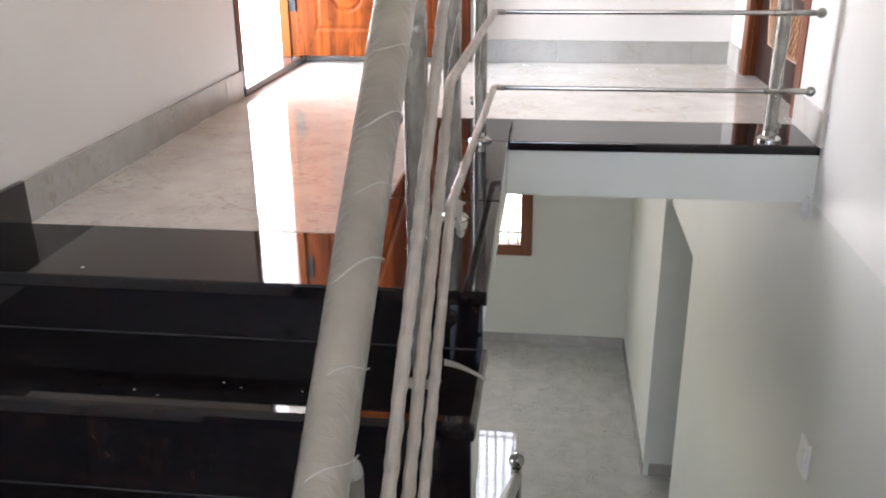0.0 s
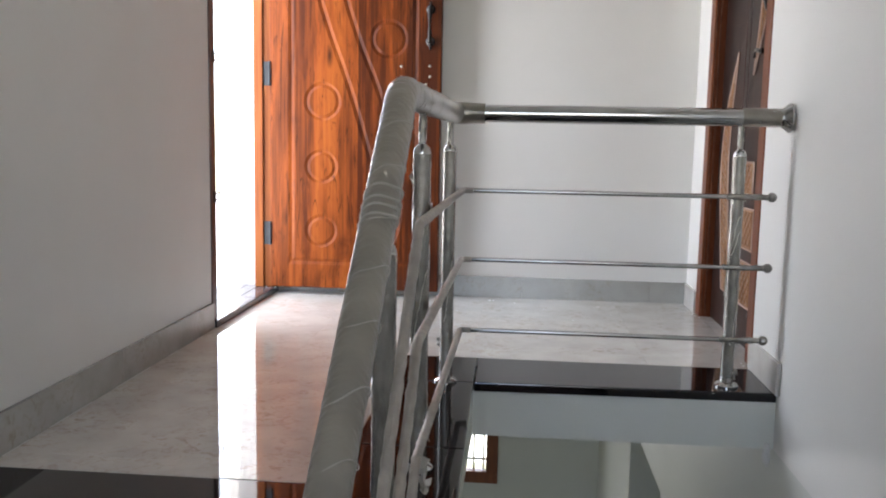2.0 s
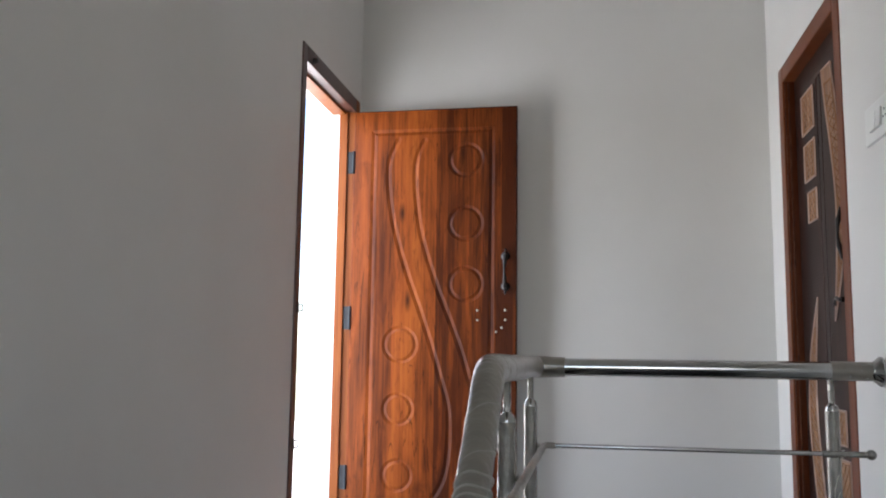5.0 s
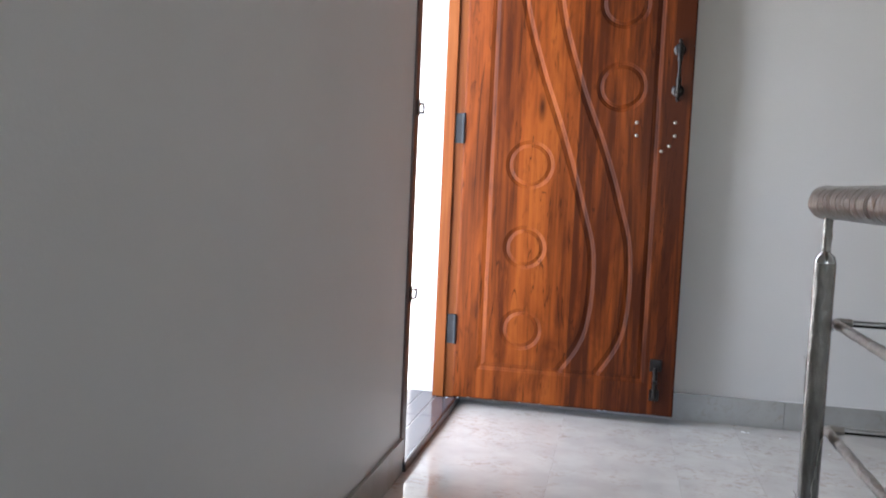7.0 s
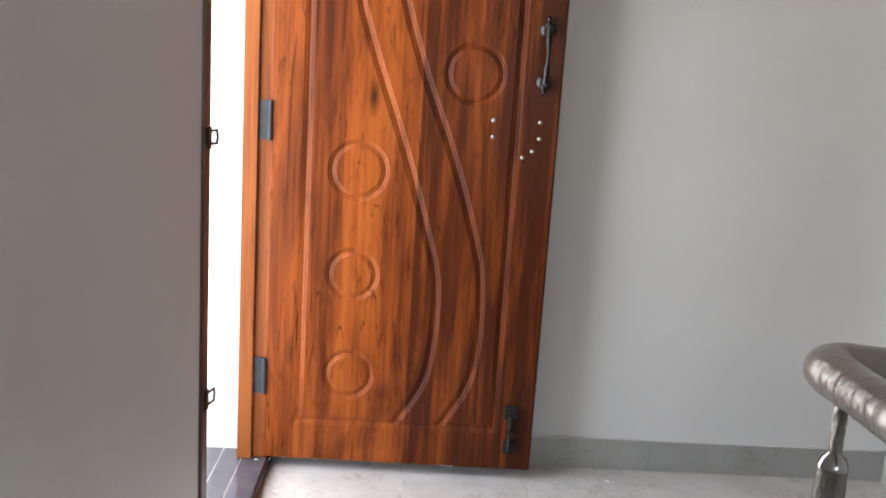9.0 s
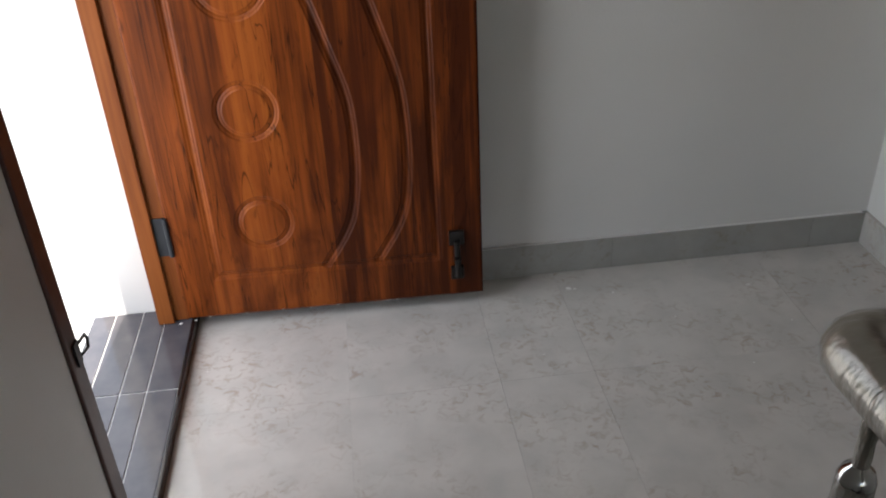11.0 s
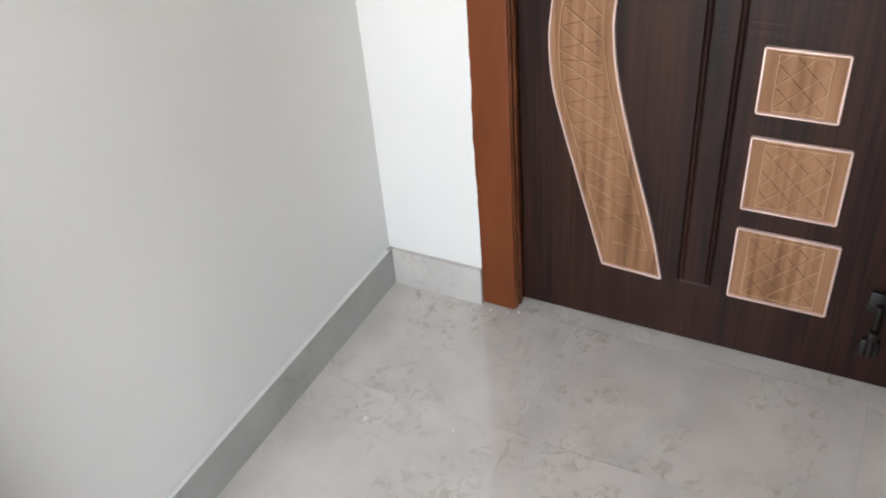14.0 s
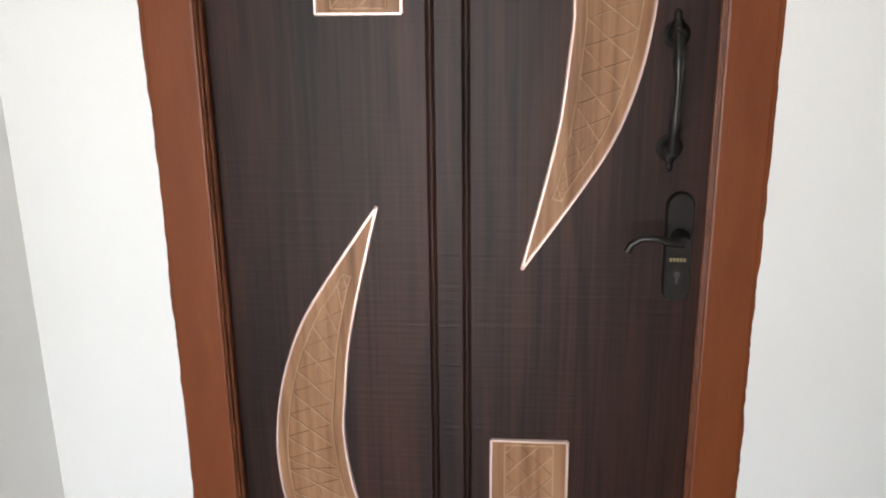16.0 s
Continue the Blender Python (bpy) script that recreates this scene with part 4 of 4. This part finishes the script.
def stadium(w, h, depth, seg=10):
    bm = bmesh.new()
    pts = [(w / 2 * math.cos(a), h / 2 - w / 2 + w / 2 * math.sin(a)) for a in np.linspace(0, math.pi, seg)]
    pts += [(-x, -z) for x, z in pts]
    f = bm.faces.new([bm.verts.new((x, 0, z)) for x, z in pts])
    ext = bmesh.ops.extrude_face_region(bm, geom=[f])
    vs = [g for g in ext["geom"] if isinstance(g, bmesh.types.BMVert)]
    bmesh.ops.translate(bm, vec=(0, -depth, 0), verts=vs)
    for v in vs:
        v.co.x *= 0.88
        v.co.z *= 0.97
    bmesh.ops.recalc_face_normals(bm, faces=bm.faces)
    return bm


LK = empty("lock", 0.05, -0.37, 1.04, "black door lock plate with a curved lever", "", parent=door_2)
LKX = -3.328


def on_lock(bm):
    return moved(on_face2(bm), -0.05, 0.37, -1.04)


part("plate", on_lock(moved(stadium(0.045, 0.186, 0.010), LKX, 0, 1.04)), BLACK, LK, "", True)
part("lever", on_lock(bm_merge(moved(bm_lathe([(0.015, 0), (0.015, 0.008), (0.010, 0.02), (0.010, 0.042)]), LKX, -0.008, 1.06, 90),
     bm_tube([(LKX, -0.046, 1.06), (LKX - 0.022, -0.05, 1.062), (LKX - 0.045, -0.05, 1.069), (LKX - 0.066, -0.049, 1.067), (LKX - 0.080, -0.048, 1.058), (LKX - 0.086, -0.047, 1.046)], 0.006, 12, radii=[0.008, 0.007, 0.0055, 0.005, 0.0055, 0.0065]))),
     BLACK, LK, "", True)
part("keyhole", on_lock(bm_merge(moved(bm_lathe([(0.005, 0), (0.005, 0.0015)], 12), LKX, -0.0105, 0.997, 90), bm_box(LKX - 0.002, LKX + 0.002, -0.012, -0.0095, 0.982, 0.997))), SLOT, LK)
part("brand_bars", on_lock(bm_merge(*[bm_box(LKX - 0.013 + i * 0.0055, LKX - 0.0095 + i * 0.0055, -0.0115, -0.0098, 1.019, 1.025) for i in range(5)])), GILT, LK, "tiny gilt marking bars")
BX = -3.353
part("floor_bolt", on_face2(bm_merge(
    bm_box(BX - 0.022, BX + 0.022, -0.011, 0, 0.190, 0.238, 0.004), bm_box(BX - 0.018, BX + 0.018, -0.011, 0, 0.083, 0.122, 0.004),
    moved(bm_lathe([(0.008, 0), (0.008, 0.125)], 12), BX, -0.014, 0.088), bm_box(BX - 0.008, BX + 0.008, -0.034, -0.01, 0.14, 0.158, 0.003))), BLACK, door_2, "black iron tower bolt", True)

# ---- stair railing ----
RX, RZ = 0.0, 0.825
KY = 1.83
SLOPE = 0.88
CORNER = (0.004, 2.962)
END_Y = 0.72
railing = empty("stair_railing", 0, KY, 0, "stainless steel stair railing still wrapped in crinkled plastic film", "railing")


def on_rail(bm):
    return moved(bm, 0, -KY, 0)


def rounded(points, radius=0.03, n=5):
    """Rounds the corners of a line of points."""
    pts = [Vector(p) for p in points]
    out = [pts[0]]
    for a, b, c in zip(pts, pts[1:], pts[2:]):
        p, q = b + (a - b).normalized() * radius, b + (c - b).normalized() * radius
        out += [(p.lerp(b, k / n)).lerp(b.lerp(q, k / n), k / n) for k in range(n + 1)]
    return out + [pts[-1]]


slant = [(RX - 0.005, END_Y, RZ - (KY - END_Y) * SLOPE), (RX, KY, RZ), (*CORNER, RZ), (0.10, 2.958, RZ)]
line = subdivide_line(rounded(slant, 0.035), 0.008)
part("handrail", on_rail(bm_tube(line, 0.0285, 28, radii=[0.0285 + 0.002 * (p.y > 2.3) + 0.003 * math.exp(-((p.y - 2.95) / 0.05) ** 2 - (max(0, p.x - 0.03) / 0.03) ** 2) for p in line], rough=0.035)), WRAP, railing, "steel handrail wrapped in greyish plastic", True)
part("handrail_bare", on_rail(bm_tube([(0.099, 2.958, RZ), (0.97, 2.94, RZ)], 0.0268, 28)), STEEL, railing, "bare polished steel handrail", True)
part("handrail_sleeve", on_rail(bm_tube(subdivide_line([(0.86, 2.942, RZ), (0.975, 2.94, RZ)], 0.006), 0.0275, 28, rough=0.06)), WRAP, railing, "plastic sleeve at the wall end", True)
part("wall_flange", on_rail(moved(bm_lathe([(0.027, 0), (0.028, 0.008), (0.034, 0.018), (0.043, 0.028), (0.043, 0.034)], 28), 0.966, 2.94, RZ, 0, 90)), STEEL, railing, "flared steel wall flange", True)

# tape edges that wind round the handrail
rnd = random.Random(4)


def tape_turn(y, tilt, width=0.0016):
    """One turn of tape about the slanted part, centred at the given y."""
    z = RZ - (KY - y) * SLOPE if y < KY else RZ
    d = Vector((0, 1, SLOPE)).normalized() if y < KY else Vector((0, 1, 0))
    up = Vector((1, 0, 0)).cross(d)
    pts = []
    for k in range(25):
        a = 2 * math.pi * k / 24
        pts.append(Vector((RX, y, z)) + (Vector((1, 0, 0)) * math.cos(a) + up * math.sin(a)) * (0.0288 + 0.0005 * math.sin(2 * a + y * 40)) + d * (tilt * math.cos(a + 0.4) + 0.003 * math.sin(3 * a + y * 9)))
    return bm_tube(pts, width, 6)


turns = []
for y in np.arange(0.80, KY - 0.05, 0.078):
    turns.append(tape_turn(y + rnd.uniform(-0.01, 0.01), rnd.uniform(0.012, 0.026), rnd.uniform(0.0007, 0.0013)))
for y in (1.585, 1.600, 1.612, 1.632):
    turns.append(tape_turn(y, rnd.uniform(0.003, 0.008), 0.0024))
for y in np.arange(KY + 0.06, 2.9, 0.035):
    turns.append(tape_turn(y + rnd.uniform(-0.01, 0.01), rnd.uniform(0.002, 0.012), 0.0005))
for turn in turns:
    part("tape_edge", on_rail(turn), WRAP_PALE, railing, "pale edge of wound packing tape", True)

RODX, RODY = 0.037, 2.945
for z in (0.590, 0.376, 0.153):
    kink = KY - 0.02
    pts = [(RODX, END_Y, z - (kink - END_Y) * SLOPE), (RODX, kink, z), (RODX, RODY, z), (0.07, RODY, z)]
    part("rod", on_rail(bm_tube(subdivide_line(rounded(pts, 0.012, 3), 0.007), 0.0092, 12, rough=0.24)), ROD_WRAP, railing, "thin rail rod wrapped in plastic", True)
    part("rod_bare", on_rail(bm_tube([(0.069, RODY, z), (0.955, RODY, z)], 0.007, 14)), STEEL, railing, "bare polished steel rod", True)
    part("rod_sleeve", on_rail(bm_tube(subdivide_line([(0.83, RODY, z), (0.955, RODY, z)], 0.008), 0.0088, 12, rough=0.25)), FILM, railing, "film sleeve on the rod end", True)
    bm = bmesh.new()
    bmesh.ops.create_uvsphere(bm, u_segments=14, v_segments=8, radius=0.015)
    part("rod_cap", on_rail(moved(bm, 0.962, RODY, z)), FILM, railing, "wrapped rod end cap", True)


def film_edge(h, seed):
    """Thin ragged edges of film that wind steeply up a baluster and end in small torn tips."""
    r = random.Random(seed)
    strips = []
    for _ in range(3):
        z, a = r.uniform(0.04, h * 0.5), r.uniform(0, 6.28)
        run, twist = r.uniform(0.25, 0.45) * h, r.uniform(0.8, 2.6)
        pts = []
        for k in range(22):
            ang = a + twist * k / 21 + r.uniform(-0.10, 0.10)
            rad = 0.0202 + r.uniform(0, 0.0014) + (0.006 if k in (0, 21) else 0)
            pts.append((rad * math.cos(ang), rad * math.sin(ang), min(z + run * k / 21, h - 0.004)))
        strips.append(bm_tube(pts, 0.0009, 5, radii=[0.0004 + 0.0009 * r.random() for _ in pts]))
    return bm_merge(*strips)


def post(x, y, foot, top, stem=True):
    """A baluster: flanged foot, wrapped tube with a domed shoulder and a thin stem under the handrail."""
    ob = empty("post", x, y - KY, foot, "", parent=railing)
    ob["label"] = "steel baluster wrapped in torn plastic film"
    neck = top - 0.115
    h = neck - foot
    line = [Vector((0, 0, 0.03 + (h - 0.03) * k / 60)) for k in range(61)]
    part("tube", bm_tube(line, 0.0197, 20, rough=0.055), FILM, ob, "", True)
    part("film_edge", film_edge(h, x + y), WRAP_PALE, ob, "ragged lapped edges of the plastic film", True)
    part("shoulder", bm_lathe([(0.0195, h), (0.0195, h + 0.004), (0.016, h + 0.014), (0.0095, h + 0.020), (0.0085, h + 0.022)], 18), STEEL, ob, "", True)
    part("stem", bm_tube(subdivide_line([(0, 0, h + 0.02), (0, 0, top - foot - 0.02)], 0.01), 0.0088, 12, rough=0.2), FILM, ob, "", True)
    part("foot_flange", bm_lathe([(0.036, 0), (0.036, 0.005), (0.030, 0.012), (0.021, 0.016), (0.020, 0.03)], 22), STEEL, ob, "", True)
    return ob


for x, y, foot, top in ((RX, 2.888, 0.0, RZ), (RX, 2.158, 0.0, RZ), (0.868, 2.972, 0.0, RZ),
                        (RX, 1.655, STEP_Z[1], RZ - (KY - 1.655) * SLOPE), (RX, 1.10, STEP_Z[3], RZ - (KY - 1.10) * SLOPE)):
    post(x, y, foot, top)
# torn bits of film that stand off the posts and rods
def shred(x, y, z, size, seed):
    r = random.Random(seed)
    bm = bmesh.new()
    grid = [[None] * 5 for _ in range(4)]
    for i in range(4):
        for j in range(5):
            grid[i][j] = bm.verts.new((x + size * (i / 3 - 0.5) * (1 - j * 0.12) + r.uniform(-.004, .004), y + r.uniform(-.01, .01) + 0.01 * math.sin(j * 2 + i), z - size * 1.3 * j / 4 + r.uniform(-.005, .005)))
    for i in range(3):
        for j in range(4):
            bm.faces.new((grid[i][j], grid[i + 1][j], grid[i + 1][j + 1], grid[i][j + 1]))
    return bm


for i, (x, y, z, size) in enumerate(((0.048, 1.80, 0.16, 0.030), (0.052, 1.83, 0.11, 0.022), (0.030, 1.86, 0.10, 0.020), (-0.02, 2.90, 0.13, 0.022), (0.018, 2.90, 0.145, 0.020), (-0.018, 2.17, 0.67, 0.020),
                                        (0.018, 2.17, 0.60, 0.014), (0.885, 2.965, 0.155, 0.020), (0.862, 2.955, 0.16, 0.018), (0.885, 2.965, 0.06, 0.026), (0.885, 2.968, 0.60, 0.018), (0.02, 2.90, 0.60, 0.014), (0.885, 2.968, 0.38, 0.016))):
    part("film_shred", on_rail(shred(x, y, z, size, i)), WRAP_PALE, railing, "torn scrap of plastic film", True)
strap = [(0.045 + 0.015 * k, 1.622 - 0.004 * k, -0.073 - 0.0008 * k * k, 0.0055 - 0.0006 * k) for k in range(6)]
bm = bmesh.new()
lines = [[bm.verts.new((x, y + f * 0.35 * w, z + f * w)) for f in (-1, 0, 1)] for x, y, z, w in strap]
for a, b in zip(lines, lines[1:]):
    for k in range(2):
        bm.faces.new((a[k], b[k], b[k + 1], a[k + 1]))
bmesh.ops.solidify(bm, geom=bm.faces[:], thickness=0.0012)
part("film_strap", on_rail(bm), WRAP_PALE, railing, "loose end of plastic wrap", True)


# lower flight's newel and rail
newel = empty("lower_newel", 0.089, 4.45, LOW, "steel newel post with a ball top beside the lower flight", "newel post")
part("tube", bm_tube([(0, 0, 0.02), (0, 0, 0.90)], 0.031, 18), STEEL, newel, "", True)
part("foot_flange", bm_lathe([(0.05, 0), (0.05, 0.006), (0.027, 0.02)], 20), STEEL, newel, "", True)
bm = bmesh.new()
bmesh.ops.create_uvsphere(bm, u_segments=20, v_segments=12, radius=0.045)
part("ball", moved(bm, 0, 0, 0.945), STEEL, newel, "", True)
part("rail", bm_tube(subdivide_line([(0, -0.02, 0.84), (0, -3.3, 2.9)], 0.03), 0.03, 16, rough=0.06), WRAP, newel, "wrapped handrail of the lower flight", True)

# ---- switch plates ----
def switch_plate(y0, y1, z0, z1, modules, label):
    yc, zc = (y0 + y1) / 2, (z0 + z1) / 2
    ob = empty("switch_plate", XR, yc, zc, label, "switch plate")
    part("plate", bm_box(-0.010, 0.0, y0 - yc, y1 - yc, z0 - zc, z1 - zc, 0.003), PLASTIC, ob, "white plastic cover plate")
    n = len(modules)
    w = (y1 - y0 - 0.024) / n
    for i, kind in enumerate(modules):
        a = y1 - yc - 0.012 - w * i
        if kind == "switch":
            part("rocker", moved(bm_box(-0.008, 0.0, -w / 2 + 0.003, w / 2 - 0.003, -0.028, 0.028, 0.002), -0.009, a - w / 2, 0, 0, 5), PLASTIC, ob, "white rocker switch")
        elif kind == "socket":
            s = part("socket", bm_box(-0.013, -0.008, a - w + 0.003, a - 0.003, -0.03, 0.03, 0.002), PLASTIC, ob, "white plug socket")
            part("pin_holes", bm_merge(*[moved(bm_lathe([(0.0035, 0), (0.0035, 0.001)], 10), -0.0132, a - w / 2 + dy, dz, 0, -90) for dy, dz in ((0, 0.012), (-0.010, -0.008), (0.010, -0.008))]), SLOT, s)
    return ob


switch_plate(2.695, 2.965, 1.487, 1.60, ["blank", "switch", "switch", "socket", "blank"], "white switch plate with rockers and a socket on the landing wall")
switch_plate(2.57, 2.65, -0.93, -0.81, ["switch"], "small white switch plate low on the stairwell wall")

# ---- hall window ----
window_1 = empty("window_1", (WX0 + WX1) / 2, LOW_YB, WZ0, "dark brown wooden hall window with white iron bars", "window", kind="structure")


def on_win(bm):
    return moved(bm, -(WX0 + WX1) / 2, -LOW_YB, -WZ0)


F = 0.105
for b in ((WX0, WX0 + F, WZ0 + F, WZ1 - F), (WX1 - F, WX1, WZ0 + F, WZ1 - F), (WX0, WX1, WZ0, WZ0 + F), (WX0, WX1, WZ1 - F, WZ1)):
    part("window_frame", on_win(bm_box(b[0], b[1], LOW_YB - 0.012, LOW_YB + 0.08, b[2], b[3], 0.006)), WINDOW_WOOD, window_1, "dark brown wooden frame member")
x = WX0 + F + 0.04
while x < WX1 - F - 0.02:
    part("bar", on_win(bm_tube([(x, LOW_YB + 0.05, WZ0 + F), (x, LOW_YB + 0.05, WZ1 - F)], 0.009, 8)), WHITE_IRON, window_1)
    x += 0.088
for z in (WZ0 + F + 0.10, WZ1 - F - 0.25):
    part("cross_bar", on_win(bm_box(WX0 + F, WX1 - F, LOW_YB + 0.042, LOW_YB + 0.058, z - 0.01, z + 0.01, 0.002)), WHITE_IRON, window_1)
pane = part("pane", on_win(bm_box(WX0 + F, WX1 - F, LOW_YB + 0.072, LOW_YB + 0.077, WZ0 + F, WZ1 - F)), GLASS, window_1)
pane.visible_shadow = False

# ---- small litter ----
def crumb(x, y, size, seed, z=0.0):
    r = random.Random(seed)
    bm = bmesh.new()
    bmesh.ops.create_icosphere(bm, subdivisions=1, radius=size)
    for v in bm.verts:
        v.co = Vector((v.co.x * r.uniform(.6, 1.5), v.co.y * r.uniform(.4, 1.0), max(0, v.co.z) * r.uniform(.3, .6)))
    ob = part("plaster_crumb", moved(bm, 0, 0, 0, 0, 0, r.uniform(0, 180)), CHIP)
    ob.location = (x, y, z)
    return tagged(ob, "small white crumb of plaster lying on the floor", "debris", "plaster crumbs")


for i, (x, y, s) in enumerate(((0.083, 4.300, 0.009), (0.10, 4.296, 0.006), (0.58, 4.23, 0.006), (0.33, 4.12, 0.003), (-0.05, 4.02, 0.003), (0.62, 4.05, 0.003), (0.20, 4.26, 0.004), (-0.9, 4.1, 0.003), (0.45, 3.9, 0.003))):
    crumb(x, y, s, i)
crumb(-0.70, 1.80, 0.005, 21)
for i, (x, y) in enumerate(((0.985, 4.13), (0.99, 4.09), (1.0, 4.068), (0.984, 3.23), (0.986, 3.27), (1.02, 3.297), (-0.945, 4.29), (-0.985, 4.283))):
    crumb(x, y, 0.005, 70 + i, 0.03 if x < 0 else 0.0)
for i in range(16):
    k = rnd.choice((1, 1, 2, 2, 3))
    crumb(rnd.uniform(-0.9, 0.0), TOP - k * GO + rnd.uniform(0.03, 0.15), rnd.uniform(0.0015, 0.003), 40 + i, STEP_Z[k])

# ---- floor tiles, last ----
def tile_field(parent, mat, x0, x1, y0, y1, xs, ys, z0, z1, gap, holes=()):
    made = {}
    for i in range(len(xs) - 1):
        for j in range(len(ys) - 1):
            a, b, c, d = max(xs[i], x0) + gap / 2, min(xs[i + 1], x1) - gap / 2, max(ys[j], y0) + gap / 2, min(ys[j + 1], y1) - gap / 2
            if b - a < 0.01 or d - c < 0.01:
                continue
            key = (round(b - a, 3), round(d - c, 3))
            if key not in made:
                made[key] = mesh_of("tile", bm_box(0, b - a, 0, d - c, 0, z1 - z0, 0.0 if gap < 0.001 else 0.0005), mat)
            ob = new("tile", made[key])
            ob.parent = parent
            ob.location = (a, c, z0)


XS = [-1.15, -0.545, 0.058, 0.661, 1.264]
YS = [1.53, 2.13, 2.73, 3.33, 3.935, 4.54]
tile_field(floor_bed, TILE, XL, -0.176, 2.045, YB, XS, YS, -0.012, 0.0, 0.0004)
tile_field(floor_bed, TILE, -0.176, XR, 3.199, YB, XS, YS, -0.012, 0.0, 0.0004)
sill = new("tile", mesh_of("tile", bm_box(XR + 0.0004, XR + 0.13, D2Y0 + 0.001, D2Y1 - 0.001, -0.0125, 0.0), TILE))
sill.parent = floor_bed
HX = [-4.24 + 0.6 * i for i in range(14)]
HY = [0.0 + 0.6 * i for i in range(14)]
tile_field(hall_bed, TILE_LOW, -4.0, 3.2, 0.6, LOW_YB, HX, HY, LOW - 0.012, LOW, 0.0008)
